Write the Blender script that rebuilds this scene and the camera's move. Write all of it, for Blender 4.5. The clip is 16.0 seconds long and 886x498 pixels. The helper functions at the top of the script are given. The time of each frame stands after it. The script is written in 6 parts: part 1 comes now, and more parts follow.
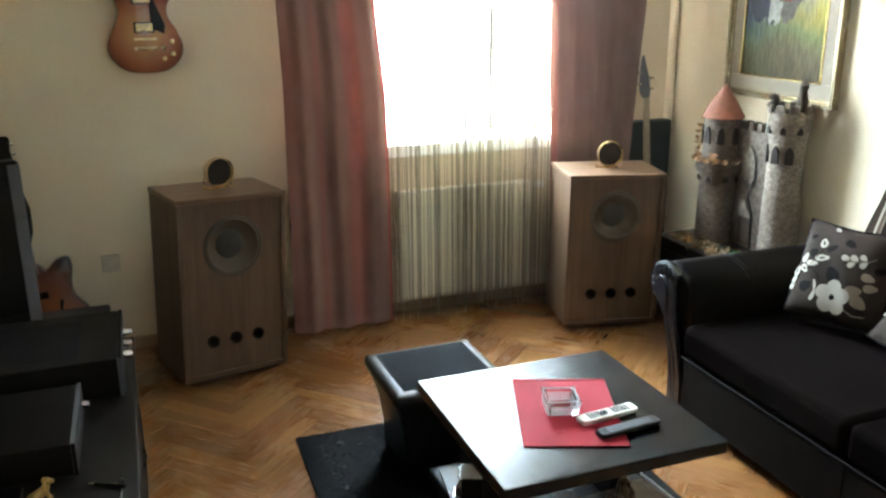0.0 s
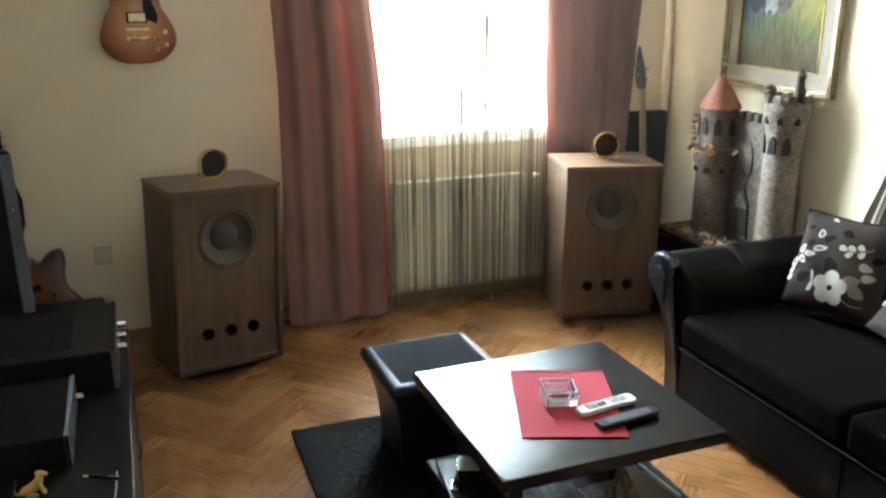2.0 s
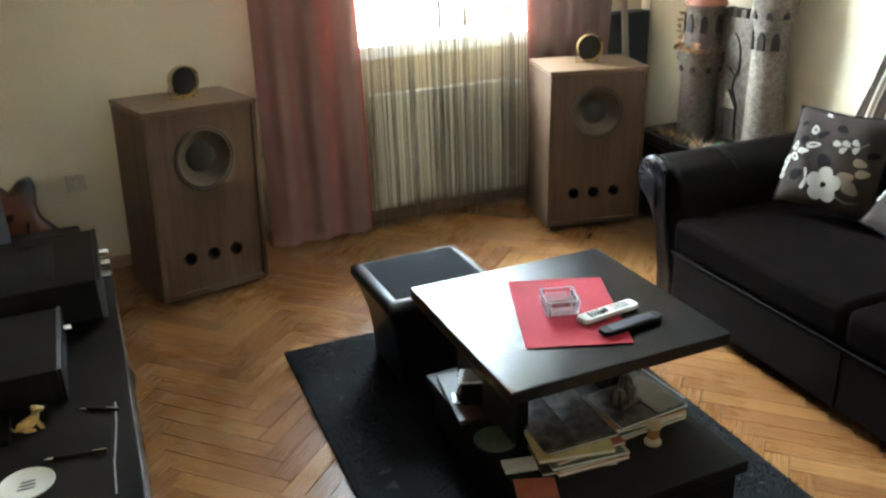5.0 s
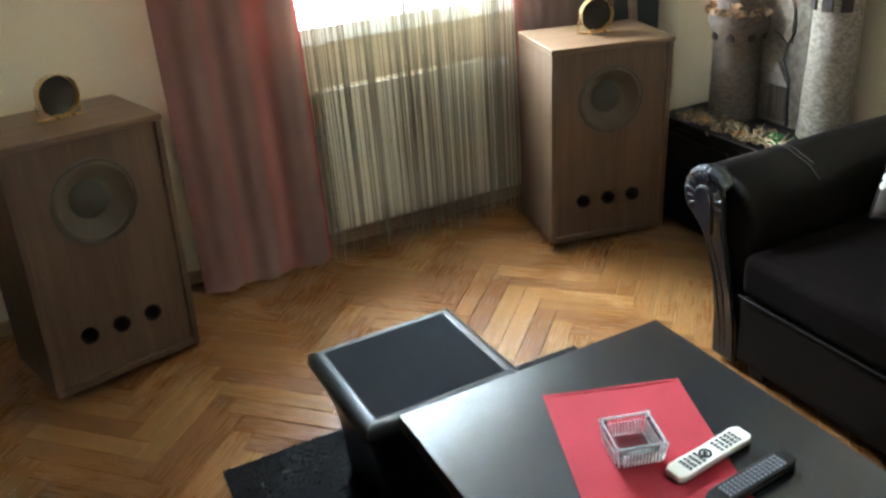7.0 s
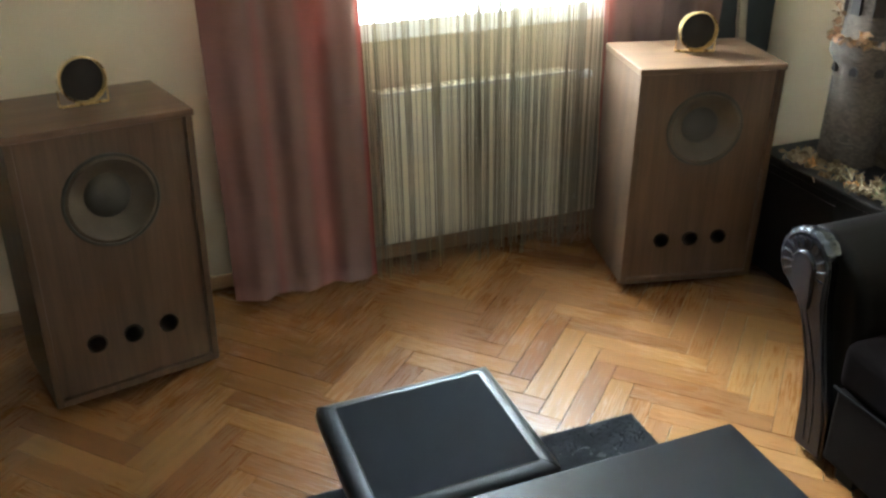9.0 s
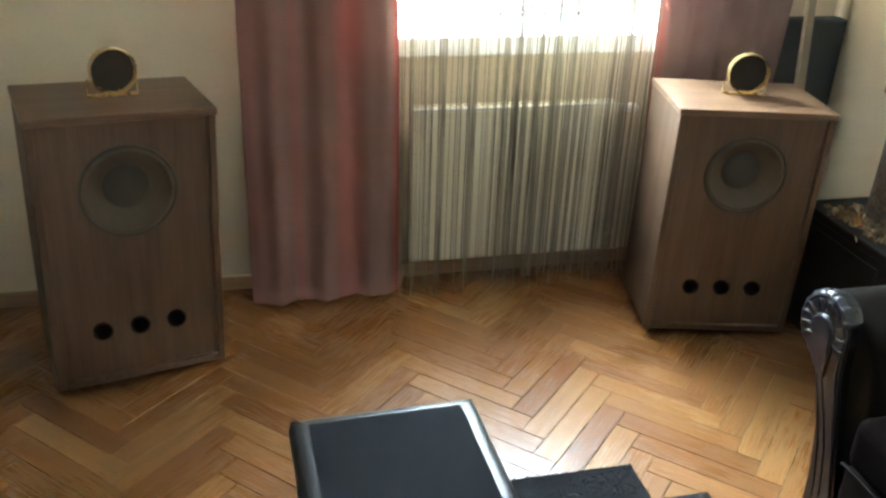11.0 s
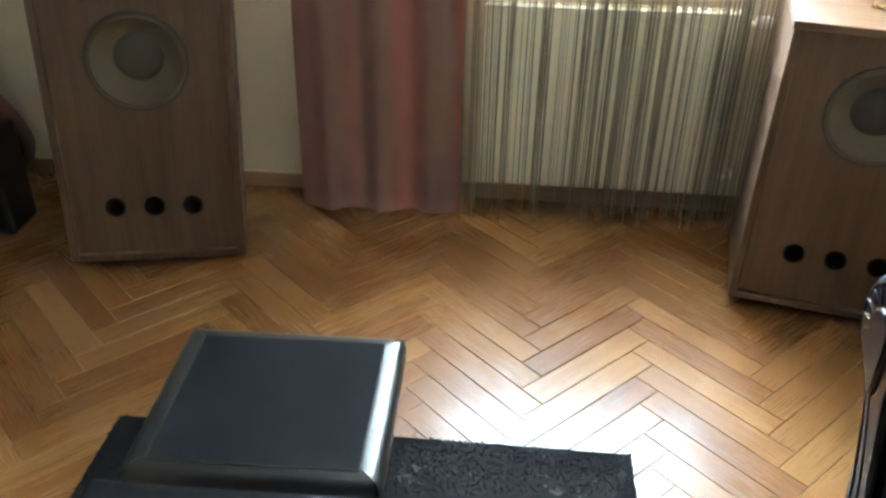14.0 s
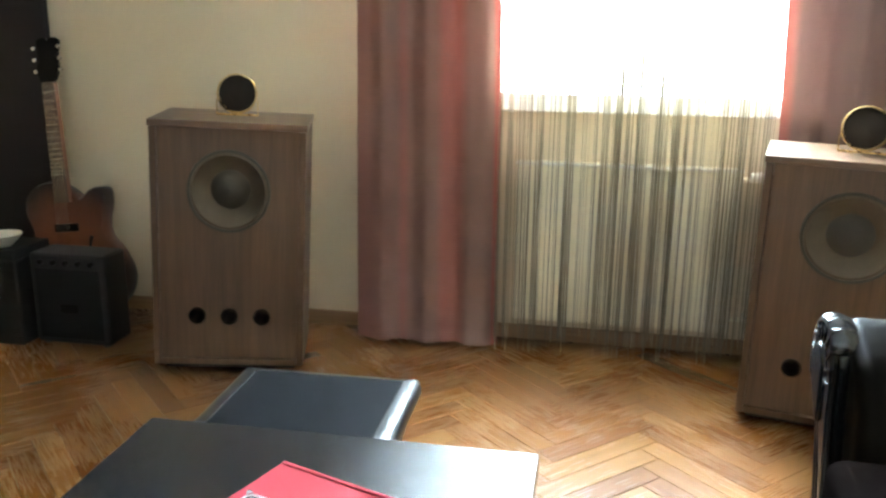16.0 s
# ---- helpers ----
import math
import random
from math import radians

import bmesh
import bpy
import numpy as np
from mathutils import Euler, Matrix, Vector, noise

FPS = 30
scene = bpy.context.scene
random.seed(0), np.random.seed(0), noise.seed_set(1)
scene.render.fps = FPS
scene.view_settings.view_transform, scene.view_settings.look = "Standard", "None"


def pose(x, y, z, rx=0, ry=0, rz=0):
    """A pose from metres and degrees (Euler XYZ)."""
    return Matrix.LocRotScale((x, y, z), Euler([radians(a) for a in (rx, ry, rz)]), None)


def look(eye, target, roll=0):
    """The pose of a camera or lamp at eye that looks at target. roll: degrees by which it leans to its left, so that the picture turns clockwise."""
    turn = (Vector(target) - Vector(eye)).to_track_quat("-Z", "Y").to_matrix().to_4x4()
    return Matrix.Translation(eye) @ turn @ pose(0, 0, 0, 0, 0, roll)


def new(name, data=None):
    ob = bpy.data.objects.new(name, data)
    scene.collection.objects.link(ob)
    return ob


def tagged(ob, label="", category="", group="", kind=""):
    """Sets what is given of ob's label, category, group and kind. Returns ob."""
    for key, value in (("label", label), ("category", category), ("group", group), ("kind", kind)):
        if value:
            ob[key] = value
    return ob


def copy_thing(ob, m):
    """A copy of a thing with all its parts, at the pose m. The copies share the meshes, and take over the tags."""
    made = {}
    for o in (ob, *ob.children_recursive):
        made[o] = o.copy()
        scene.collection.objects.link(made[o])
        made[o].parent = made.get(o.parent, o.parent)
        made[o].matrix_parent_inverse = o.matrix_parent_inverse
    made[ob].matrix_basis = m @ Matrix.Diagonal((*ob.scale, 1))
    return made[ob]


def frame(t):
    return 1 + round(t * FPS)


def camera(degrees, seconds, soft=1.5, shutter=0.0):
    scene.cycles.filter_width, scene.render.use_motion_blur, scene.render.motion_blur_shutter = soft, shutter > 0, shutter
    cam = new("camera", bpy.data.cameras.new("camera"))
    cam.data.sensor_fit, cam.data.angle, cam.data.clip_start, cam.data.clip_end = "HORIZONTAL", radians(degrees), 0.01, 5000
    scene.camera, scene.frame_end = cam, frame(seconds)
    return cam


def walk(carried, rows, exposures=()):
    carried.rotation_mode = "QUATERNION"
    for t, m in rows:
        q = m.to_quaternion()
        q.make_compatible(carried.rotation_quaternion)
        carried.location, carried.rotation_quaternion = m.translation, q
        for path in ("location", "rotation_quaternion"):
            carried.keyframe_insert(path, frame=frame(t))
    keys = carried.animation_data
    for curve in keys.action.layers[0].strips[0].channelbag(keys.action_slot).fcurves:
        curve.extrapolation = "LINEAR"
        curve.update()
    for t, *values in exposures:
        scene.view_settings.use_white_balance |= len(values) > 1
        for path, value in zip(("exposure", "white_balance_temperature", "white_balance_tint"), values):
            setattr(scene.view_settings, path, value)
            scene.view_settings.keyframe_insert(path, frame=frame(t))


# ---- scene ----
cam = camera(54.6, 16.0, soft=2.5, shutter=0.5)
PATH = [
    (0, (0.289, 0.076, 1.716), (0.93, 1.879, 1.134), -0.5),
    (0.5, (0.281, 0.084, 1.706), (0.932, 1.884, 1.124), -0.4),
    (1, (0.286, 0.085, 1.706), (0.939, 1.882, 1.12), -0.6),
    (1.5, (0.284, 0.088, 1.7), (0.938, 1.884, 1.111), -0.5),
    (2, (0.286, 0.096, 1.698), (0.939, 1.891, 1.103), -0.5),
    (2.5, (0.29, 0.091, 1.7), (0.938, 1.885, 1.098), -0.6),
    (3, (0.29, 0.102, 1.7), (0.941, 1.892, 1.089), -0.7),
    (3.5, (0.287, 0.104, 1.697), (0.943, 1.891, 1.081), -0.7),
    (4, (0.276, 0.107, 1.692), (0.933, 1.891, 1.07), -0.8),
    (4.5, (0.238, 0.113, 1.677), (0.902, 1.87, 0.991), -0.9),
    (4.7, (0.235, 0.123, 1.671), (0.904, 1.86, 0.942), -1.7),
    (6.8, (0.523, 1.087, 1.61), (1.261, 2.718, 0.718), -3.8),
    (7, (0.559, 1.13, 1.604), (1.308, 2.756, 0.713), -4.5),
    (7.5, (0.748, 1.233, 1.604), (1.352, 2.924, 0.723), -3.7),
    (8, (0.849, 1.322, 1.61), (1.356, 3.031, 0.702), -4.0),
    (8.5, (0.826, 1.397, 1.607), (1.349, 3.099, 0.696), -3.7),
    (9, (0.785, 1.434, 1.587), (1.363, 3.115, 0.671), -1.4),
    (9.2, (0.755, 1.442, 1.574), (1.32, 3.139, 0.679), -0.5),
    (11.3, (1.056, 1.441, 1.58), (1.458, 3.187, 0.691), 1.4),
    (11.5, (1.118, 1.48, 1.565), (1.513, 3.214, 0.65), 0.8),
    (12, (1.216, 1.656, 1.54), (1.625, 3.37, 0.594), 1.1),
    (12.5, (1.309, 1.764, 1.531), (1.684, 3.438, 0.503), 1.7),
    (13, (1.467, 1.745, 1.509), (1.519, 3.443, 0.454), 3.9),
    (13.5, (1.569, 1.72, 1.525), (1.405, 3.376, 0.415), 1.2),
    (14, (1.625, 1.699, 1.405), (1.485, 3.401, 0.363), 1.0),
    (14.5, (1.69, 1.697, 1.179), (1.467, 3.462, 0.265), 0.5),
    (15, (1.733, 1.533, 1.138), (1.463, 3.371, 0.398), 0.2),
    (15.5, (1.789, 1.326, 1.182), (1.501, 3.224, 0.621), 1.5),
    (16, (1.837, 1.232, 1.175), (1.475, 3.132, 0.665), 0.6),
]
EXPOSURES = [(0, 0.55), (4.5, 0.64), (7.0, 0.55), (9.0, 0.50), (12.0, 0.72), (14.0, 0.74), (16.0, 1.15)]
walk(cam, [(t, look(eye, target, roll)) for t, eye, target, roll in PATH], EXPOSURES)

# ---- world and light ----
WALL_Y, WALL_X, LEFT_X, BACK_Y, CEIL = 4.36, 3.22, -0.78, -1.7, 2.7
WIN_X0, WIN_X1, WIN_Z0, WIN_Z1 = 1.36, 2.52, 0.935, 2.62

world = bpy.data.worlds.new("sky")
scene.world = world
world.use_nodes = True
wn = world.node_tree
sky = wn.nodes.new("ShaderNodeTexSky")
sky.sky_type, sky.sun_disc = 'NISHITA', False
sky.sun_elevation, sky.sun_rotation = radians(48), radians(200)
wn.nodes["Background"].inputs["Strength"].default_value = 0.12
wn.links.new(sky.outputs[0], wn.nodes["Background"].inputs["Color"])


# daylight outside the window, stronger from the bright side of the sky
LAMP = bpy.data.lights.new("window_daylight", 'AREA')
LAMP.shape, LAMP.size, LAMP.size_y, LAMP.energy, LAMP.color = 'RECTANGLE', 2.0, 2.2, 850, (0.67, 0.875, 1.0)
LAMP.spread = radians(125)
lamp = new("window_daylight", LAMP)
lamp.matrix_basis = look((1.85, 5.25, 2.15), (1.85 + 0.31, 5.25 - 0.865, 2.15 - 0.30))


# ---- materials ----
def nodes_of(name):
    m = bpy.data.materials.new(name)
    m.use_nodes = True
    nt = m.node_tree
    return m, nt, nt.nodes["Principled BSDF"]


def set_in(node, key, value):
    node.inputs[key].default_value = value


def rgb(c):
    return (c[0], c[1], c[2], 1.0)


def noise_node(nt, vec, scale, detail=4.0, rough=0.55):
    n = nt.nodes.new("ShaderNodeTexNoise")
    set_in(n, "Scale", scale), set_in(n, "Detail", detail), set_in(n, "Roughness", rough)
    nt.links.new(vec, n.inputs["Vector"])
    return n.outputs["Fac"]


def mapped(nt, source, scale=(1, 1, 1), offset=None):
    mp = nt.nodes.new("ShaderNodeMapping")
    set_in(mp, "Scale", scale)
    nt.links.new(source, mp.inputs["Vector"])
    if offset is not None:
        nt.links.new(offset, mp.inputs["Location"])
    return mp.outputs[0]


def ramp(nt, fac, stops, constant=False):
    r = nt.nodes.new("ShaderNodeValToRGB")
    if constant:
        r.color_ramp.interpolation = 'CONSTANT'
    el = r.color_ramp.elements
    while len(el) < len(stops):
        el.new(0.5)
    for e, (p, c) in zip(el, stops):
        e.position, e.color = p, rgb(c)
    nt.links.new(fac, r.inputs[0])
    return r.outputs[0]


def maths(nt, op, a, b):
    n = nt.nodes.new("ShaderNodeMath")
    n.operation = op
    for i, v in enumerate((a, b)):
        if isinstance(v, (int, float)):
            n.inputs[i].default_value = v
        else:
            nt.links.new(v, n.inputs[i])
    return n.outputs[0]


def mix(nt, fac, a, b, blend='MIX'):
    n = nt.nodes.new("ShaderNodeMix")
    n.data_type, n.blend_type = 'RGBA', blend
    for sock, v in ((n.inputs[0], fac), (n.inputs[6], a), (n.inputs[7], b)):
        if isinstance(v, (int, float)):
            sock.default_value = v
        elif isinstance(v, tuple):
            sock.default_value = rgb(v)
        else:
            nt.links.new(v, sock)
    return n.outputs[2]


def bump(nt, bsdf, height, strength, distance):
    b = nt.nodes.new("ShaderNodeBump")
    set_in(b, "Strength", strength), set_in(b, "Distance", distance)
    nt.links.new(height, b.inputs["Height"])
    nt.links.new(b.outputs[0], bsdf.inputs["Normal"])


def to_range(nt, fac, lo, hi):
    n = nt.nodes.new("ShaderNodeMapRange")
    set_in(n, "To Min", lo), set_in(n, "To Max", hi)
    nt.links.new(fac, n.inputs["Value"])
    return n.outputs[0]


def plain(name, c1, c2=None, rough=0.5, metal=0.0, big=3.0, fine=60.0, relief=0.15, depth=0.002, spread=0.12, coat=0.0, gloss=0.5):
    """A surface with stains at one scale and grain at another."""
    m, nt, b = nodes_of(name)
    tc = nt.nodes.new("ShaderNodeTexCoord").outputs["Object"]
    c2 = c2 or tuple(x * 0.72 for x in c1)
    large, small = noise_node(nt, tc, big), noise_node(nt, tc, fine)
    both = maths(nt, 'ADD', maths(nt, 'MULTIPLY', large, 0.65), maths(nt, 'MULTIPLY', small, 0.35))
    col = ramp(nt, both, [(0.32, c2), (0.62, c1)])
    nt.links.new(col, b.inputs["Base Color"])
    nt.links.new(to_range(nt, both, max(0.02, rough - spread), min(1, rough + spread)), b.inputs["Roughness"])
    set_in(b, "Metallic", metal), set_in(b, "Coat Weight", coat), set_in(b, "Specular IOR Level", gloss)
    if relief:
        bump(nt, b, small, relief, depth)
    return m


def wood(name, dark, light, rough=0.4, scale=1.0, axis=2, coat=0.0, relief=0.15, spread=0.10, gloss=0.5):
    """Veneer with long grain along one axis of the thing."""
    m, nt, b = nodes_of(name)
    tc = nt.nodes.new("ShaderNodeTexCoord").outputs["Object"]
    st = [9.0 * scale] * 3
    st[axis] = 0.7 * scale
    long = noise_node(nt, mapped(nt, tc, tuple(st)), 2.2, 6.0, 0.6)
    st2 = [70.0 * scale] * 3
    st2[axis] = 3.0 * scale
    fine = noise_node(nt, mapped(nt, tc, tuple(st2)), 1.6, 3.0, 0.6)
    both = maths(nt, 'ADD', maths(nt, 'MULTIPLY', long, 0.6), maths(nt, 'MULTIPLY', fine, 0.4))
    nt.links.new(ramp(nt, both, [(0.33, dark), (0.64, light)]), b.inputs["Base Color"])
    nt.links.new(to_range(nt, fine, rough - spread * 0.8, rough + spread * 1.2), b.inputs["Roughness"])
    set_in(b, "Coat Weight", coat), set_in(b, "Specular IOR Level", gloss)
    bump(nt, b, fine, relief, 0.001)
    return m


M_WALL = plain("wall_paint", (0.70, 0.585, 0.42), (0.66, 0.545, 0.385), 0.85, big=1.2, fine=180, relief=0.12)
M_CEIL = plain("ceiling_paint", (0.83, 0.82, 0.80), (0.80, 0.79, 0.765), 0.9, big=1.0, fine=150)
M_WHITE = plain("white_gloss_paint", (0.80, 0.79, 0.76), (0.72, 0.71, 0.67), 0.35, big=4, fine=80, relief=0.05)
M_RADIATOR = plain("radiator_enamel", (0.87, 0.81, 0.64), (0.82, 0.75, 0.57), 0.4, big=5, fine=90, relief=0.05)
M_SKIRT = wood("skirting_wood", (0.22, 0.13, 0.07), (0.36, 0.225, 0.13), 0.45, axis=0)
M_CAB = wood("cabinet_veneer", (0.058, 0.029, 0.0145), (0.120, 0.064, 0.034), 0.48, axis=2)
# Top panel: the cabinet tones about a third lighter, smoother, grain along x.
M_CABTOP = wood("lighter_top_veneer", (0.080, 0.040, 0.021), (0.155, 0.084, 0.046), 0.34, axis=0)
M_TABLETOP = wood("black_lacquered_tabletop", (0.0040, 0.0042, 0.0052), (0.0080, 0.0080, 0.0095), 0.15, scale=4.0, axis=1, relief=0.60, spread=0.06, gloss=0.34)
M_OTTOMAN = plain("black_leatherette", (0.0064, 0.0064, 0.0072), (0.0040, 0.0041, 0.0048), 0.80, big=9, fine=200, relief=0.2, gloss=0.018)
M_BLACKWOOD = wood("black_brown_wood", (0.007, 0.0056, 0.0052), (0.0135, 0.0108, 0.0100), 0.32, scale=3.0, axis=0, relief=0.03, spread=0.03, gloss=0.12)
M_LEATHER = plain("black_leather", (0.008, 0.007, 0.0075), (0.005, 0.0042, 0.0046), 0.22, big=14, fine=60, relief=0.10, depth=0.0012, spread=0.06, gloss=0.7)
M_SMOOTHLEATHER = plain("smooth_black_leather", (0.009, 0.0085, 0.009), (0.0055, 0.0052, 0.0056), 0.30, big=5, fine=90, relief=0, spread=0.03, gloss=0.42)
M_ARMLEATHER = plain("arm_leather", (0.0060, 0.0042, 0.0033), (0.0034, 0.0024, 0.0019), 0.46, big=5, fine=110, relief=0.10, depth=0.0012, spread=0.08, gloss=0.05)
M_CUFF = plain("glossy_black_leather", (0.010, 0.010, 0.013), (0.006, 0.006, 0.008), 0.20, big=9, fine=90, relief=0, spread=0.04, gloss=0.5)
# Paler than the leather: raised seams and the side table's edge band.
M_SEAM = plain("pale_seam", (0.032, 0.026, 0.022), (0.018, 0.015, 0.013), 0.65, big=9, fine=120, relief=0.1, gloss=0.1)
M_LEATHERBASE = plain("worn_black_leather", (0.0056, 0.0036, 0.0028), (0.0034, 0.0022, 0.0017), 0.60, big=7, fine=60, relief=0.25, depth=0.003, gloss=0.03)
M_SEATCLOTH = plain("black_velour", (0.0046, 0.0033, 0.0030), (0.0030, 0.0021, 0.0019), 0.95, big=5, fine=220, relief=0.3, gloss=0.0)
M_DARK = plain("black_plastic", (0.0115, 0.0090, 0.0080), (0.0072, 0.0057, 0.0051), 0.42, big=6, fine=160, relief=0.03, gloss=0.08)
M_DARKMATT = plain("black_matt", (0.014, 0.013, 0.013), (0.009, 0.008, 0.009), 0.7, big=6, fine=160, relief=0.1, gloss=0.25)
M_CONE = plain("paper_cone", (0.104, 0.076, 0.049), (0.074, 0.053, 0.034), 0.8, big=12, fine=160, relief=0.2)
M_CAP = plain("dust_cap", (0.058, 0.046, 0.034), (0.042, 0.033, 0.025), 0.75, big=12, fine=160, relief=0.2)
M_BRASS = plain("brass", (0.72, 0.50, 0.22), (0.55, 0.36, 0.14), 0.28, metal=0.85, big=14, fine=120, relief=0.05)
M_CHROME = plain("chrome", (0.75, 0.75, 0.76), (0.60, 0.60, 0.62), 0.16, metal=1.0, big=20, fine=160, relief=0.02)
M_PORT = plain("dark_port_tube", (0.030, 0.020, 0.014), (0.020, 0.013, 0.009), 0.75, big=8, fine=120, relief=0.1, gloss=0.1)
M_GRILLE = plain("brown_grille_cloth", (0.042, 0.033, 0.027), (0.030, 0.024, 0.020), 0.8, big=12, fine=320, relief=0.4, gloss=0.15)
M_RED = plain("red_cloth", (0.245, 0.020, 0.028), (0.20, 0.015, 0.021), 0.85, big=5, fine=320, relief=0.35, depth=0.001, gloss=0.08)


# ---- mesh helpers ----
def flat_normals(me):
    """Weigh corner normals by area, so that broad faces stay flat beside narrow rounded edges."""
    around = {}
    for p in me.polygons:
        for v in p.vertices:
            around.setdefault(v, []).append((p.normal.copy(), p.area))
    out = []
    for p in me.polygons:
        for v in p.vertices:
            n = Vector((0, 0, 0))
            for q, a in around[v]:
                if q.dot(p.normal) > 0.6:
                    n += q * a
            out.append(n.normalized() if n.length > 0 else p.normal.copy())
    me.normals_split_custom_set(out)


def mesh_of(name, bm, material, smooth=True):
    me = bpy.data.meshes.new(name)
    bmesh.ops.recalc_face_normals(bm, faces=bm.faces)
    bm.to_mesh(me)
    bm.free()
    for mt in (material if isinstance(material, (list, tuple)) else [material]):
        me.materials.append(mt)
    if smooth:
        me.polygons.foreach_set("use_smooth", [True] * len(me.polygons))
        me.set_sharp_from_angle(angle=radians(38))
        if len(me.polygons) < 220:
            flat_normals(me)
    return me


def part(name, bm, material, parent, label="", m=None):
    """One mesh as a part of a thing or of a part."""
    ob = new(name, mesh_of(name, bm, material))
    ob.parent = parent
    if m is not None:
        ob.matrix_basis = m
    return tagged(ob, label)


def solid(name, bm, material, label, category, group="", kind="", m=None):
    ob = new(name, mesh_of(name, bm, material))
    if m is not None:
        ob.matrix_basis = m
    return tagged(ob, label, category, group, kind)


def thing(name, x, y, z, rz, label, category, group=""):
    ob = new(name)
    ob.empty_display_size = 0.1
    ob.matrix_basis = pose(x, y, z, 0, 0, rz)
    return tagged(ob, label, category, group)


def box(x0, x1, y0, y1, z0, z1, bevel=0.0, segments=2, bm=None):
    out = bm or bmesh.new()
    vs = bmesh.ops.create_cube(out, size=1.0)["verts"]
    for v in vs:
        v.co = ((x0 + x1) / 2 + v.co.x * (x1 - x0), (y0 + y1) / 2 + v.co.y * (y1 - y0), (z0 + z1) / 2 + v.co.z * (z1 - z0))
    if bevel:
        es = list({e for v in vs for e in v.link_edges})
        bmesh.ops.bevel(out, geom=es, offset=bevel, segments=segments, profile=0.5, affect='EDGES')
    return out


def loft(rings, closed=True, caps=True, bm=None):
    """A skin through rings of points of equal number."""
    out = bm or bmesh.new()
    rows = [[out.verts.new(p) for p in ring] for ring in rings]
    n = len(rows[0])
    for a, b in zip(rows, rows[1:]):
        for i in range(n if closed else n - 1):
            j = (i + 1) % n
            out.faces.new((a[i], a[j], b[j], b[i]))
    if caps and closed:
        out.faces.new(rows[0][::-1])
        out.faces.new(rows[-1])
    return out


def lathe(profile, segments=40, bm=None, m=None, caps=False):
    """A body of revolution round z from (radius, height) pairs."""
    out = bm or bmesh.new()
    rings = []
    for r, z in profile:
        ring = [Vector((max(r, 1e-4) * math.cos(2 * math.pi * i / segments), max(r, 1e-4) * math.sin(2 * math.pi * i / segments), z)) for i in range(segments)]
        rings.append([m @ p for p in ring] if m is not None else ring)
    return loft(rings, caps=caps, bm=out)


def prism(outline, z0, z1, bevel=0.0, bm=None, m=None):
    """A flat outline given thickness, with rounded rims."""
    out = bm or bmesh.new()
    n = len(outline)
    cx, cy = sum(p[0] for p in outline) / n, sum(p[1] for p in outline) / n
    rings = []
    steps = [(1, z0)] if not bevel else [(0, z0), (0.7, z0 + bevel * 0.3), (1, z0 + bevel)]
    tops = [(1, z1)] if not bevel else [(1, z1 - bevel), (0.7, z1 - bevel * 0.3), (0, z1)]
    for f, z in steps + tops:
        ring = []
        for px, py in outline:
            d = math.hypot(px - cx, py - cy) or 1.0
            k = 1 - (1 - f) * bevel / d
            ring.append(Vector((cx + (px - cx) * k, cy + (py - cy) * k, z)))
        rings.append([m @ p for p in ring] if m is not None else ring)
    return loft(rings, bm=out)


def tube(points, radius, segments=8, bm=None):
    """A round rod along points; radius may be a list."""
    out = bm or bmesh.new()
    pts = [Vector(p) for p in points]
    rad = radius if isinstance(radius, (list, tuple)) else [radius] * len(pts)
    rings, side = [], None
    for i, p in enumerate(pts):
        way = (pts[min(i + 1, len(pts) - 1)] - pts[max(i - 1, 0)]).normalized()
        if side is None:
            side = way.orthogonal().normalized()
        side = (side - way * side.dot(way)).normalized()
        up = way.cross(side)
        rings.append([p + rad[i] * (math.cos(2 * math.pi * k / segments) * side + math.sin(2 * math.pi * k / segments) * up) for k in range(segments)])
    return loft(rings, bm=out)


def smooth_loop(points, per=6):
    """A closed curve through a few corner points (Catmull-Rom)."""
    n, out = len(points), []
    for i in range(n):
        p0, p1, p2, p3 = (Vector((*points[(i + k) % n], 0)) for k in (-1, 0, 1, 2))
        for s in range(per):
            t = s / per
            q = 0.5 * ((2 * p1) + (p2 - p0) * t + (2 * p0 - 5 * p1 + 4 * p2 - p3) * t * t + (3 * p1 - p0 - 3 * p2 + p3) * t ** 3)
            out.append((q.x, q.y))
    return out

# ---- the room ----
def structure(name, bm, material, label, category):
    return solid(name, bm, material, label, category, kind="structure")


T = 0.45
bm = bmesh.new()
box(LEFT_X - T, WIN_X0, WALL_Y, WALL_Y + T, 0, CEIL, bm=bm)
box(WIN_X1, WALL_X + T, WALL_Y, WALL_Y + T, 0, CEIL, bm=bm)
box(WIN_X0, WIN_X1, WALL_Y, WALL_Y + T, 0, WIN_Z0 - 0.062, bm=bm)
box(WIN_X0, WIN_X1, WALL_Y, WALL_Y + T, WIN_Z1, CEIL, bm=bm)
structure("wall_north", bm, M_WALL, "cream painted plaster wall with the window", "wall")
structure("wall_east", box(WALL_X, WALL_X + T, BACK_Y - T, WALL_Y, 0, CEIL), M_WALL, "cream painted plaster wall behind the sofa", "wall")
structure("wall_west", box(LEFT_X - T, LEFT_X, BACK_Y - T, WALL_Y, 0, CEIL), M_WALL, "cream painted plaster wall behind the television", "wall")
# South wall closes the room unseen; its pale tone is chosen to bounce fill light.
structure("wall_south", box(LEFT_X, WALL_X, BACK_Y - T, BACK_Y, 0, CEIL), plain("back_wall_fill", (0.64, 0.61, 0.56), (0.60, 0.57, 0.52), 0.85, big=1.2, fine=180, relief=0.12), "plain unseen back wall, toned pale for fill light", "wall")
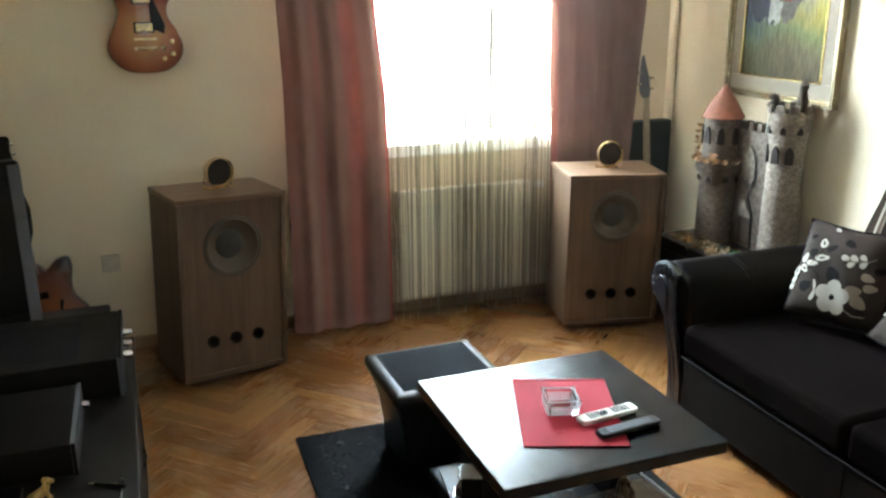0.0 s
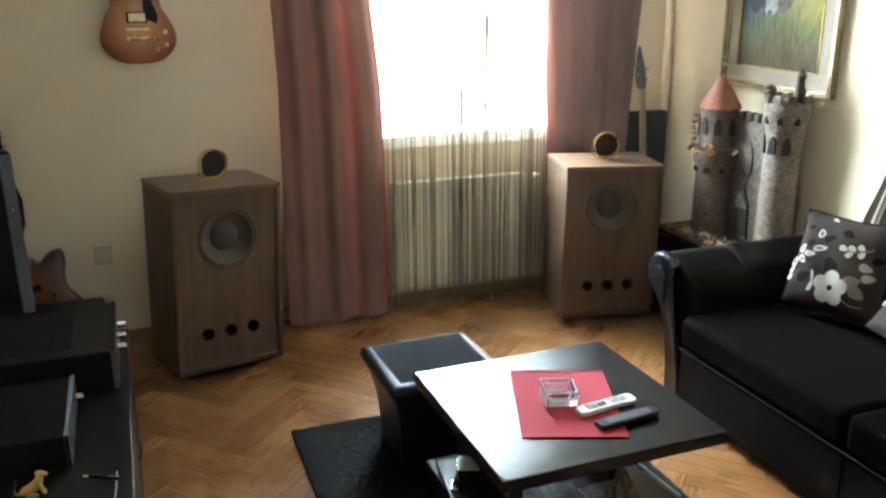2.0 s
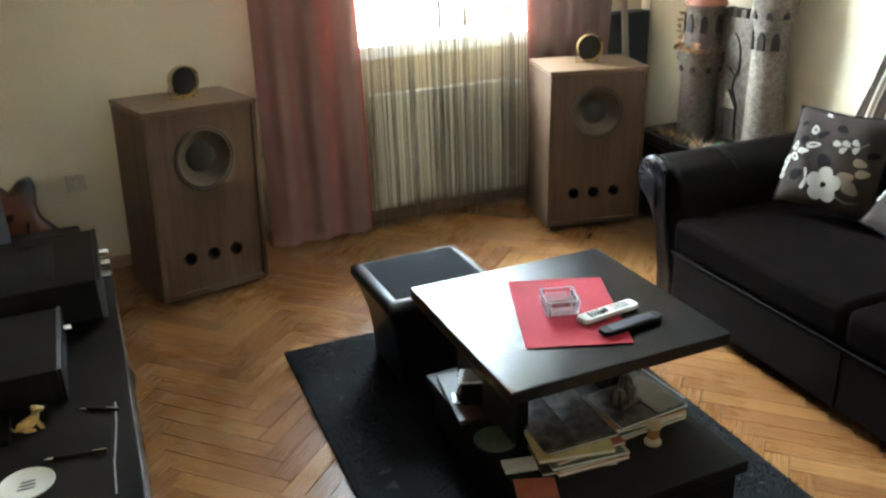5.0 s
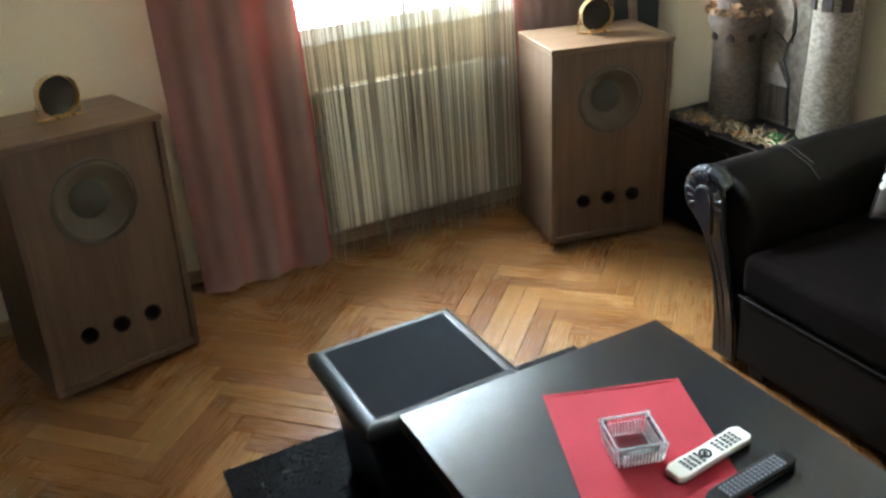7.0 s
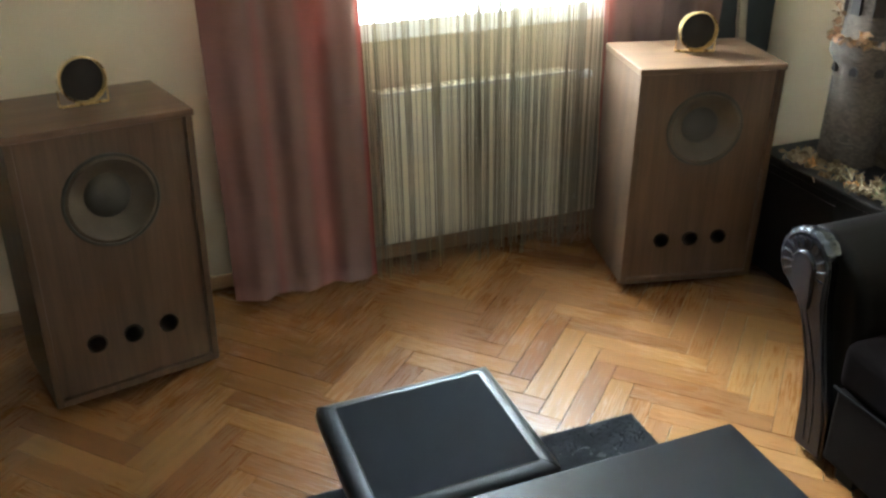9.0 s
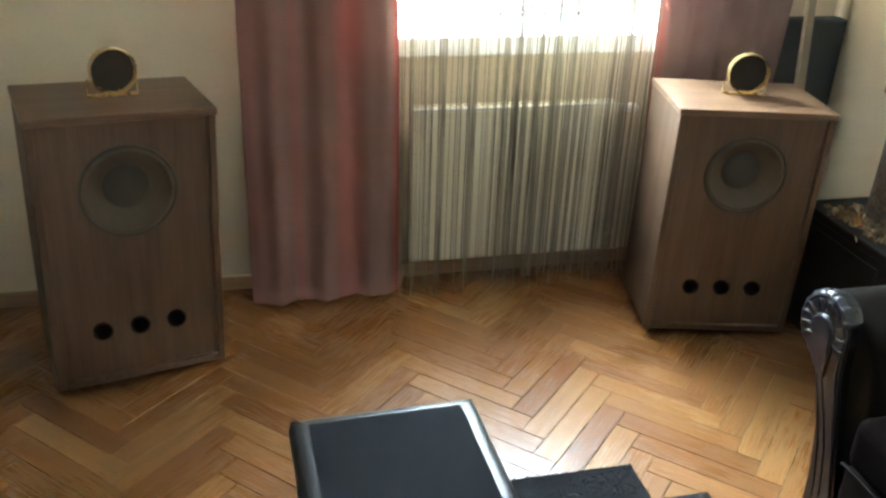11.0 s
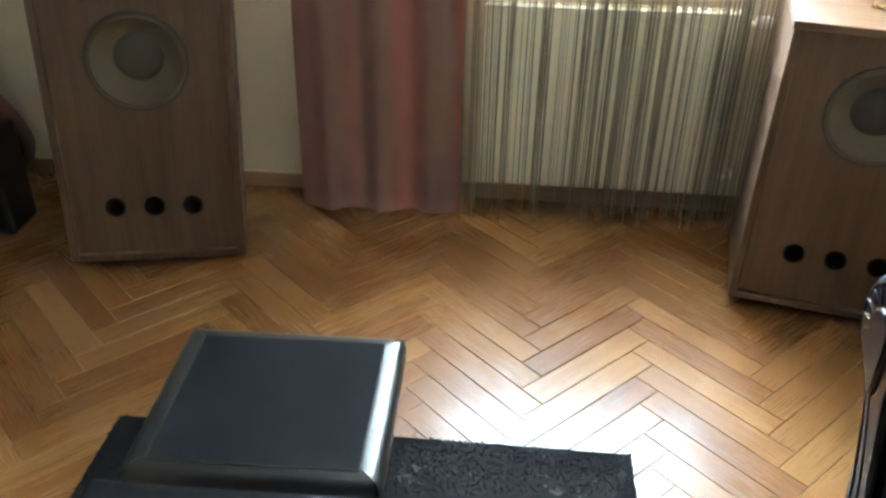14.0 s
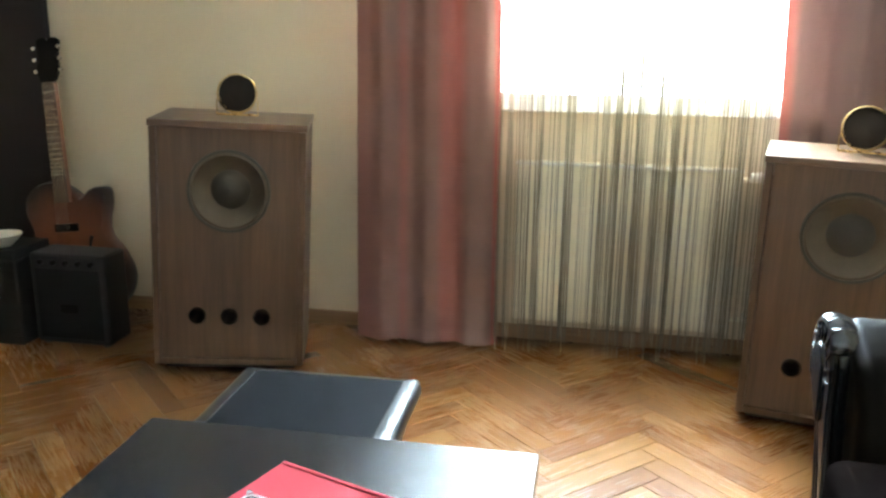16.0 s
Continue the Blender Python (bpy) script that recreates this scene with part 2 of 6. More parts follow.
structure("ceiling", box(LEFT_X - T, WALL_X + T, BACK_Y - T, WALL_Y + T, CEIL, CEIL + 0.15), M_CEIL, "plain white painted ceiling", "ceiling")
structure("floor", box(LEFT_X - T, WALL_X + T, BACK_Y - T, WALL_Y + T, -0.2, -0.012), M_DARKMATT, "honey-coloured varnished oak herringbone parquet floor", "floor")
FLOOR = bpy.data.objects["floor"]


def skirting(x0, x1, y0, y1):
    return box(x0, x1, y0, y1, 0.0, 0.058, 0.006)


structure("baseboard", skirting(LEFT_X + 0.012, WALL_X - 0.012, WALL_Y - 0.014, WALL_Y - 0.001), M_SKIRT, "low brown wooden baseboard", "baseboard")
structure("baseboard", skirting(WALL_X - 0.014, WALL_X - 0.001, BACK_Y + 0.012, WALL_Y - 0.016), M_SKIRT, "low brown wooden baseboard", "baseboard")
structure("baseboard", skirting(LEFT_X + 0.001, LEFT_X + 0.014, BACK_Y + 0.012, WALL_Y - 0.016), M_SKIRT, "low brown wooden baseboard", "baseboard")

# window: sill, frame, panes
win = thing("window_1", 0, 0, 0, 0, "white painted window flooded with daylight", "window")
tagged(win, kind="structure")
part("window_sill", box(WIN_X0 - 0.02, WIN_X1 + 0.02, WALL_Y - 0.075, WALL_Y + 0.36, WIN_Z0 - 0.060, WIN_Z0 + 0.006, 0.006), M_WHITE, win)
FY0, FY1 = WALL_Y + 0.28, WALL_Y + 0.34
bm = bmesh.new()
for a, b, c, d in ((WIN_X0, WIN_X0 + 0.05, WIN_Z0 + 0.006, WIN_Z1), (WIN_X1 - 0.05, WIN_X1, WIN_Z0 + 0.006, WIN_Z1), (WIN_X0 + 0.05, WIN_X1 - 0.05, WIN_Z1 - 0.05, WIN_Z1), (WIN_X0 + 0.05, WIN_X1 - 0.05, WIN_Z0 + 0.006, WIN_Z0 + 0.014)):
    box(a, b, FY0, FY1, c, d, 0.005, bm=bm)
part("window_frame", bm, M_WHITE, win)
m, nt, b = nodes_of("window_glass")
set_in(b, "Transmission Weight", 1.0), set_in(b, "Roughness", 0.0), set_in(b, "IOR", 1.02)
M_PANE = m
pane = part("pane", box(WIN_X0 + 0.05, WIN_X1 - 0.05, FY0 + 0.02, FY0 + 0.026, WIN_Z0 + 0.014, WIN_Z1 - 0.05), M_PANE, win)
pane.visible_shadow = False

# bright hazy distance below the sky, outside the window
M_OUT, nt, b = nodes_of("bright_haze")
set_in(b, "Base Color", (0.7, 0.75, 0.8, 1)), set_in(b, "Emission Color", (0.80, 0.93, 1.0, 1)), set_in(b, "Emission Strength", 8.0)
structure("backdrop", box(-4.0, 8.0, 7.20, 7.26, -1.0, 7.0), M_OUT, "bright hazy distance outside the window", "backdrop")

# a tall dark panel in the corner
M_PANEL = plain("dark_brown_panel", (0.030, 0.023, 0.022), (0.022, 0.017, 0.016), 0.6, big=3, fine=120, relief=0.1, gloss=0.2)
structure("trim", box(LEFT_X + 0.02, -0.33, WALL_Y - 0.05, WALL_Y - 0.015, 0.0, 2.2, 0.006), M_PANEL, "tall dark brown wooden panel in the corner", "panel")


# ---- radiator ----
def radiator():
    r = thing("radiator", 1.910, 4.270, 0.094, 0, "cream enamelled steel panel radiator under the window sill", "radiator")
    w, h = 0.764, 0.612
    part("casing", box(-w / 2, w / 2, 0.014, 0.04, 0.02, h - 0.012, 0.006), M_RADIATOR, r)
    part("front_panel", box(-w / 2, w / 2, -0.024, 0.0138, 0.02, h - 0.0125, 0.007, 2), M_RADIATOR, r)
    for i in range(10):
        x = -w / 2 + 0.048 + i * (w - 0.096) / 9
        part("flute", box(x - 0.024, x + 0.024, -0.0275, -0.0242, 0.055, h - 0.045, 0.0014, 1), M_RADIATOR, r)
    part("top_rim", box(-w / 2 - 0.006, w / 2 + 0.006, -0.031, -0.020, h - 0.012, h - 0.003, 0.002), M_WHITE, r, "white front rim")
    part("top_rim", box(-w / 2 - 0.006, w / 2 + 0.006, 0.036, 0.044, h - 0.012, h - 0.006, 0.002), M_RADIATOR, r)
    for i in range(26):
        x = -w / 2 + 0.012 + i * (w - 0.024) / 25
        part("grille_slat", box(x - 0.004, x + 0.004, -0.0198, 0.0358, h - 0.0118, h - 0.0075), M_RADIATOR, r)
    part("valve", lathe([(0.0, 0), (0.016, 0.003), (0.018, 0.04), (0.012, 0.052), (0, 0.054)], 18, m=pose(w / 2 + 0.03, 0, h - 0.03, 0, 90, 0)), M_WHITE, r, "white radiator valve")
    for x in (-0.3, 0.3):
        part("bracket", box(x - 0.015, x + 0.015, 0.0402, 0.0895, 0.1, 0.5, 0.003), M_WHITE, r)
    for z in (0.06, h - 0.045):
        part("pipe", tube([(w / 2 - 0.01, 0.028, z), (w / 2 + 0.06, 0.028, z), (w / 2 + 0.065, 0.045, z), (w / 2 + 0.065, 0.0895, z)], 0.008, 10), M_RADIATOR, r)


radiator()


# ---- curtains ----
def curtain_cloth(name, stripes):
    m, nt, b = nodes_of(name)
    uv = nt.nodes.new("ShaderNodeUVMap").outputs[0]
    u = nt.nodes.new("ShaderNodeSeparateXYZ")
    nt.links.new(uv, u.inputs[0])
    col = ramp(nt, u.outputs[0], stripes)
    tc = nt.nodes.new("ShaderNodeTexCoord").outputs["Object"]
    weave = noise_node(nt, mapped(nt, tc, (600, 600, 90)), 1.0, 2.0)
    stain = noise_node(nt, tc, 4.0)
    col = mix(nt, 0.35, col, ramp(nt, stain, [(0.3, (0.20, 0.115, 0.092)), (0.7, (0.27, 0.16, 0.13))]))
    nt.links.new(col, b.inputs["Base Color"])
    set_in(b, "Roughness", 0.85)
    bump(nt, b, weave, 0.2, 0.001)
    tr = nt.nodes.new("ShaderNodeBsdfTranslucent")
    nt.links.new(col, tr.inputs["Color"])
    mx = nt.nodes.new("ShaderNodeMixShader")
    set_in(mx, 0, 0.24)
    nt.links.new(b.outputs[0], mx.inputs[1])
    nt.links.new(tr.outputs[0], mx.inputs[2])
    nt.links.new(mx.outputs[0], nt.nodes["Material Output"].inputs["Surface"])
    return m


M_CURTAIN = curtain_cloth("curtain_cloth", [(0.0, (0.31, 0.115, 0.092)), (0.12, (0.27, 0.118, 0.094)), (0.28, (0.25, 0.125, 0.102)), (0.33, (0.33, 0.105, 0.085)), (0.38, (0.255, 0.125, 0.100)), (0.56, (0.25, 0.125, 0.100)), (0.62, (0.37, 0.105, 0.085)), (0.72, (0.35, 0.110, 0.088)), (0.79, (0.24, 0.135, 0.112)), (0.95, (0.245, 0.135, 0.112)), (0.975, (0.44, 0.09, 0.075)), (1.0, (0.45, 0.08, 0.07))])
# Plum cloth of the right curtain; the window's haze is greyed into its tones.
M_CURTAIN_GREYED = curtain_cloth("greyed_plum_cloth", [(0.0, (0.40, 0.10, 0.09)), (0.04, (0.36, 0.11, 0.095)), (0.08, (0.20, 0.135, 0.125)), (0.5, (0.185, 0.13, 0.125)), (1.0, (0.20, 0.13, 0.118))])


def curtain(name, edges, y, seed, folds, label, cloth, group="curtains"):
    """A hanging cloth with folds; edges: (height, left x, right x) from floor to rail."""
    rnd = random.Random(seed)
    ph = [rnd.uniform(0, 6.28) for _ in range(4)]
    nu, nv = 90, 36
    verts, faces, uvs = [], [], []
    for side in (0, 1):
        for j in range(nv + 1):
            s = j / nv
            z = edges[0][0] + s * (edges[-1][0] - edges[0][0])
            for k in range(len(edges) - 1):
                if z <= edges[k + 1][0] + 1e-6:
                    f = (z - edges[k][0]) / (edges[k + 1][0] - edges[k][0])
                    xl = edges[k][1] + f * (edges[k + 1][1] - edges[k][1])
                    xr = edges[k][2] + f * (edges[k + 1][2] - edges[k][2])
                    break
            for i in range(nu + 1):
                u = i / nu
                x = xl + u * (xr - xl)
                d = 0.016 * math.sin(folds * 6.283 * u + ph[0] + 0.5 * math.sin(2.2 * s + ph[1])) + 0.004 * math.sin(folds * 2.3 * 6.283 * u + ph[2] + s * 1.3) + 0.006 * math.sin(9 * s + 5 * u + ph[3])
                verts.append((x, y + d * (0.6 + 0.4 * (1 - s)) + side * 0.003, z))
                uvs.append((u, s))
    row, layer = nu + 1, (nu + 1) * (nv + 1)
    for side in (0, 1):
        for j in range(nv):
            for i in range(nu):
                a = side * layer + j * row + i
                q = (a, a + 1, a + row + 1, a + row)
                faces.append(q if side == 0 else q[::-1])
    for j in range(nv):
        for i in (0, nu):
            a = j * row + i
            faces.append((a, a + row, a + row + layer, a + layer))
    for i in range(nu):
        for j in (0, nv):
            a = j * row + i
            faces.append((a, a + 1, a + 1 + layer, a + layer))
    me = bpy.data.meshes.new(name)
    me.from_pydata(verts, [], faces)
    lay = me.uv_layers.new(name="UVMap")
    for loop in me.loops:
        lay.data[loop.index].uv = uvs[loop.vertex_index]
    me.polygons.foreach_set("use_smooth", [True] * len(me.polygons))
    me.materials.append(cloth)
    me.update()
    return tagged(new(name, me), label, "curtain", group)


curtain("curtain", [(0.02, 0.945, 1.475), (0.9, 0.955, 1.47), (1.25, 0.96, 1.46), (1.6, 0.95, 1.424), (2.56, 0.93, 1.40)], 4.19, 3, 3, "plum-red striped floor-length curtain hanging beside the speaker", M_CURTAIN)
curtain("curtain", [(0.02, 2.40, 2.80), (0.9, 2.39, 2.87), (1.6, 2.36, 2.92), (2.56, 2.35, 2.95)], 4.205, 8, 3.4, "plum curtain with a red edge, greyed for window haze, behind the corner speaker", M_CURTAIN_GREYED)
rail = thing("curtain_rail", 1.93, 4.20, 2.60, 0, "dark metal curtain rail above the window", "curtain rail")
part("rod", tube([(-1.15, 0, 0), (1.15, 0, 0)], 0.012, 12), M_DARK, rail)
for x in (-1.0, 1.0):
    part("bracket", box(x - 0.012, x + 0.012, 0.0, WALL_Y - 4.20, -0.012, 0.012, 0.002), M_DARK, rail)


# ---- string curtain ----
def strings():
    m, nt, b = nodes_of("string_yarn")
    oi = nt.nodes.new("ShaderNodeObjectInfo")
    tones = [(0.0, (0.080, 0.058, 0.040)), (0.22, (0.21, 0.165, 0.110)), (0.40, (0.12, 0.088, 0.060)), (0.56, (0.46, 0.38, 0.25)), (0.68, (0.17, 0.135, 0.10)), (0.84, (0.26, 0.195, 0.12)), (0.93, (0.09, 0.064, 0.046))]
    col = ramp(nt, oi.outputs["Random"], tones, True)
    tc = nt.nodes.new("ShaderNodeTexCoord").outputs["Object"]
    grain = noise_node(nt, mapped(nt, tc, (300, 300, 120)), 1.0, 2.0)
    nt.links.new(mix(nt, 0.25, col, ramp(nt, grain, [(0.3, (0.05, 0.045, 0.04)), (0.7, (0.5, 0.46, 0.4))])), b.inputs["Base Color"])
    set_in(b, "Roughness", 0.7)
    tr = nt.nodes.new("ShaderNodeBsdfTranslucent")
    nt.links.new(mix(nt, 0.55, col, (0.85, 0.74, 0.54)), tr.inputs["Color"])
    mx = nt.nodes.new("ShaderNodeMixShader")
    set_in(mx, 0, 0.28)
    nt.links.new(b.outputs[0], mx.inputs[1])
    nt.links.new(tr.outputs[0], mx.inputs[2])
    nt.links.new(mx.outputs[0], nt.nodes["Material Output"].inputs["Surface"])
    sc = thing("string_curtain", 1.47, 4.165, 2.58, 0, "brown, cream and grey string curtain hanging before the window", "string curtain", "curtains")
    rnd = random.Random(5)
    kinds = []
    for k in range(14):
        width, amp = rnd.choice((0.0008, 0.0011, 0.0014, 0.0018)), rnd.uniform(0.002, 0.007)
        p1, p2 = rnd.uniform(0, 6), rnd.uniform(0, 6)
        end = rnd.uniform(-2.565, -2.48)
        pts = [(amp * math.sin(2.6 * t + p1) + 0.3 * amp * math.sin(9 * t + p2), 0.5 * amp * math.sin(3.1 * t + p2), end * t) for t in [i / 22 for i in range(23)]]
        bm = tube(pts, [width] * 23, 5)
        kinds.append(mesh_of("string", bm, m))
    x = 0.0
    while x < 0.90:
        ob = new("string", rnd.choice(kinds))
        ob.parent = sc
        ob.matrix_basis = pose(x, rnd.uniform(-0.012, 0.012), 0, 0, 0, rnd.choice((0, 180)))
        x += rnd.choice((0.0010, 0.0014, 0.0018, 0.0022, 0.0030)) if rnd.random() < 0.84 else rnd.uniform(0.009, 0.024)
    part("header_tape", box(-0.02, 0.92, -0.006, 0.006, -0.01, 0.03, 0.002), M_SKIRT, sc)


strings()


# ---- loudspeakers ----
def loudspeaker():
    """A tall wooden cabinet: origin at the middle of its front's foot, front towards -y."""
    s = thing("loudspeaker", 0, 0, 0, 0, "tall walnut-veneered loudspeaker cabinet with one round driver", "loudspeaker", "pair of loudspeakers")
    w, d, z0, z1 = 0.497, 0.362, 0.022, 0.835
    part("plinth", box(-w / 2 + 0.03, w / 2 - 0.03, 0.035, d - 0.03, 0.0, z0), M_DARKMATT, s)
    t = 0.022
    part("side_panel", box(-w / 2, -w / 2 + t, 0.0, d, z0, z1 - t, 0.003), M_CAB, s)
    part("side_panel", box(w / 2 - t, w / 2, 0.0, d, z0, z1 - t, 0.003), M_CAB, s)
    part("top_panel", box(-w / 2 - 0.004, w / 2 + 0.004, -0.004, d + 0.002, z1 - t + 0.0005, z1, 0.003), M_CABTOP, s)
    part("bottom_panel", box(-w / 2 + t, w / 2 - t, 0.0, d, z0, z0 + t, 0.002), M_CAB, s)
    part("back_panel", box(-w / 2 + t, w / 2 - t, d - 0.02, d - 0.002, z0 + t, z1 - t, 0.0), M_CAB, s)
    # baffle with round openings
    bw0, bw1, bz0, bz1 = -w / 2 + t + 0.0005, w / 2 - t - 0.0005, z0 + t + 0.0005, z1 - t - 0.001
    holes = [(0.0, 0.611, 0.135)] + [(x, 0.190, 0.029) for x in (-0.107, 0.0, 0.107)]
    bm = box(bw0, bw1, 0.014, 0.036, bz0, bz1)
    baffle = part("baffle", bm, M_CAB, s)
    cutters = bmesh.new()
    for x, z, r in holes:
        lathe([(r, -0.1), (r, 0.1)], 48, cutters, pose(x, 0.02, z, 90), True)
    cut_me = bpy.data.meshes.new("cut")
    bmesh.ops.recalc_face_normals(cutters, faces=cutters.faces)
    cutters.to_mesh(cut_me)
    cutters.free()
    cut = new("cut", cut_me)
    mod = baffle.modifiers.new("openings", 'BOOLEAN')
    mod.operation, mod.object, mod.solver = 'DIFFERENCE', cut, 'EXACT'
    bpy.context.view_layer.update()
    done = bpy.data.meshes.new_from_object(baffle.evaluated_get(bpy.context.evaluated_depsgraph_get()))
    baffle.modifiers.clear()
    baffle.data = done
    bpy.data.objects.remove(cut)
    # driver
    face = pose(0, 0.018, 0.611, 90)
    drv = part("driver", lathe([(0.128, 0.0), (0.124, 0.007), (0.117, 0.008), (0.112, 0.002), (0.109, -0.004), (0.085, -0.026), (0.060, -0.043), (0.054, -0.044)], 56, m=face), M_CONE, s, "pale grey paper speaker cone")
    part("rim", lathe([(0.1345, -0.012), (0.1345, 0.007), (0.131, 0.010), (0.126, 0.008), (0.125, -0.012)], 56, m=face), M_CAP, drv, "dark driver rim")
    part("dust_cap", lathe([(0.066, -0.042), (0.060, -0.032), (0.044, -0.023), (0.022, -0.017), (0.0, -0.015)], 40, m=face), M_CAP, drv, "dark grey dust cap")
    part("magnet_housing", lathe([(0.137, -0.016), (0.12, -0.07), (0.05, -0.10), (0.0, -0.10)], 40, m=face), M_DARKMATT, drv)
    for x, z, r in holes[1:]:
        part("port", lathe([(r * 0.99, 0.003), (r * 0.86, 0.004), (r * 0.84, -0.10), (r * 0.5, -0.105), (0, -0.106)], 32, m=pose(x, 0.012, z, 90)), M_PORT, s, "dark brown bass port")
    return s


def ring_tweeter():
    t = thing("tweeter", 0, 0, 0, 0, "round brass-rimmed tweeter standing on the loudspeaker", "tweeter", "pair of tweeters")
    m90 = pose(0, 0, 0.074, 90)
    part("housing", lathe([(0.0, -0.055), (0.030, -0.054), (0.052, -0.040), (0.062, -0.012), (0.063, 0.010), (0.066, 0.014), (0.066, 0.022), (0.063, 0.025), (0.0605, 0.021), (0.0595, 0.004)], 48, m=m90), M_BRASS, t)
    part("mesh_disc", lathe([(0.0600, 0.004), (0.050, 0.006), (0.03, 0.014), (0.0, 0.015)], 40, m=m90), M_GRILLE, t, "dark brown round grille")
    part("foot", box(-0.0658, 0.0658, -0.004, 0.012, 0.0, 0.005, 0.001), M_BRASS, t)
    part("bracket", box(-0.069, -0.066, -0.002, 0.006, 0.0, 0.052, 0.001), M_BRASS, t)
    part("bracket", box(0.066, 0.069, -0.002, 0.006, 0.0, 0.052, 0.001), M_BRASS, t)
    return t


spk = loudspeaker()
spk.matrix_basis = pose(0.608, 3.786, 0.0115, 0, 2.7, 16.2)
spk2 = copy_thing(spk, pose(2.512, 3.735, 0.004, 0, 1.0, -11.5))
spk.scale.z = 1.020
spk2.scale.z = 0.975
twt = ring_tweeter()
twt.matrix_basis = pose(0.605, 3.965, 0.8655, 0, 2.7, 20)
copy_thing(twt, pose(2.570, 3.915, 0.8185, 0, 1.0, -17))


# ---- ottoman ----
def superloop(hx, hy, r, n=8):
    """A rectangle with round corners."""
    out = []
    for cx, cy, a0 in ((hx - r, hy - r, 0), (-hx + r, hy - r, 90), (-hx + r, -hy + r, 180), (hx - r, -hy + r, 270)):
        for k in range(n + 1):
            a = radians(a0 + 90 * k / n)
            out.append((cx + r * math.cos(a), cy + r * math.sin(a)))
    return out


def ottoman():
    o = thing("ottoman", 1.234, 2.842, 0.02, 1.5, "black leather ottoman with flared sides standing on the rug", "ottoman")
    rings = []
    for z, hx, hy, r in ((0.0, 0.150, 0.135, 0.016), (0.012, 0.156, 0.141, 0.018), (0.10, 0.158, 0.143, 0.018), (0.20, 0.170, 0.155, 0.019), (0.27, 0.187, 0.172, 0.020), (0.300, 0.199, 0.183, 0.020), (0.316, 0.2075, 0.1915, 0.020), (0.324, 0.2112, 0.1952, 0.019), (0.336, 0.2108, 0.1948, 0.018), (0.3440, 0.2085, 0.1925, 0.016), (0.3500, 0.2045, 0.1885, 0.013), (0.3540, 0.1990, 0.1830, 0.010), (0.3562, 0.1935, 0.1778, 0.008), (0.3578, 0.1855, 0.1700, 0.006), (0.3586, 0.1780, 0.1630, 0.005), (0.3588, 0.1722, 0.1572, 0.004)):
        rings.append([(x, y, z) for x, y in superloop(hx, hy, r)])
    part("body", loft(rings), M_SMOOTHLEATHER, o)
    rings = []
    for z, hx, hy in ((0.3588, 0.1708, 0.1618), (0.3592, 0.1704, 0.1614), (0.3598, 0.168, 0.159), (0.3603, 0.12, 0.11), (0.3604, 0.05, 0.045)):
        rings.append([(x, y, z + (0.0006 * math.sin(23 * x + 5) * math.sin(19 * y + 2) if hx < 0.16 else 0)) for x, y in superloop(hx, hy, 0.004)])
    rings = [[(x + 0.001, y - 0.002, z) for x, y, z in ring] for ring in rings]
    part("seat", loft(rings), M_OTTOMAN, o, "flat black leatherette seat")
    o.scale = (1.03, 1.03, 0.995)
    part("piping", tube([(x + 0.001, y - 0.002, 0.3590) for x, y in superloop(0.1713, 0.1623, 0.005)] + [(0.1723, 0.1553, 0.3590)], 0.0013, 6), M_SEAM, o, "pale stitched seam")
    for sx in (-1, 1):
        for sy in (-1, 1):
            part("corner_fold", tube([(sx * 0.174, sy * 0.159, 0.3586), (sx * 0.194, sy * 0.178, 0.3560), (sx * 0.2035, sy * 0.1875, 0.3485), (sx * 0.2060, sy * 0.1900, 0.3300)], [0.0012, 0.0024, 0.0026, 0.0012], 6), M_SMOOTHLEATHER, o)


ottoman()


# ---- coffee table ----
def coffee_table():
    t = thing("coffee_table", 1.415, 2.180, 0.02, 0.8, "square black-brown wooden coffee table with a lower shelf", "coffee table")
    part("tabletop", box(-0.346, 0.346, -0.344, 0.344, 0.427, 0.467, 0.003), M_TABLETOP, t)
    part("side_panel", box(-0.255, -0.215, -0.20, 0.20, 0.172, 0.4268, 0.003), M_BLACKWOOD, t)
    part("side_panel", box(0.125, 0.165, -0.10, 0.20, 0.172, 0.4268, 0.003), M_BLACKWOOD, t)
    part("shelf", box(-0.33, 0.29, -0.52, 0.29, 0.132, 0.1715, 0.003), M_BLACKWOOD, t)
    part("base", box(-0.31, 0.27, -0.50, 0.27, 0.0, 0.1315, 0.002), M_BLACKWOOD, t)


coffee_table()


# ---- sofa ----
def arm_profile(n=14):
    """Outline of the rolled arm seen from the sofa's front, in (y, z)."""
    pts = [(-0.13, 0.0), (-0.02, 0.0), (-0.015, 0.16), (0.005, 0.29), (0.035, 0.37), (0.085, 0.43)]
    for k in range(n + 1):
        a = radians(-50 + 170 * k / n)
        pts.append((0.055 + 0.090 * math.cos(a), 0.530 + 0.090 * math.sin(a)))
    pts += [(-0.045, 0.590), (-0.085, 0.555), (-0.115, 0.49), (-0.128, 0.42), (-0.13, 0.3)]
    return pts


def arm_panel(n=16):
    """The narrow upholstered front of the arm: a leaning post under a scroll."""
    pts = [(-0.115, 0.02), (-0.030, 0.02), (-0.025, 0.16), (-0.006, 0.28), (0.024, 0.36), (0.062, 0.42)]
    for k in range(n + 1):
        a = radians(-60 + 230 * k / n)
        pts.append((0.058 + 0.082 * math.cos(a), 0.526 + 0.082 * math.sin(a)))
    pts += [(-0.028, 0.45), (-0.050, 0.36), (-0.080, 0.25), (-0.108, 0.14)]
    return pts


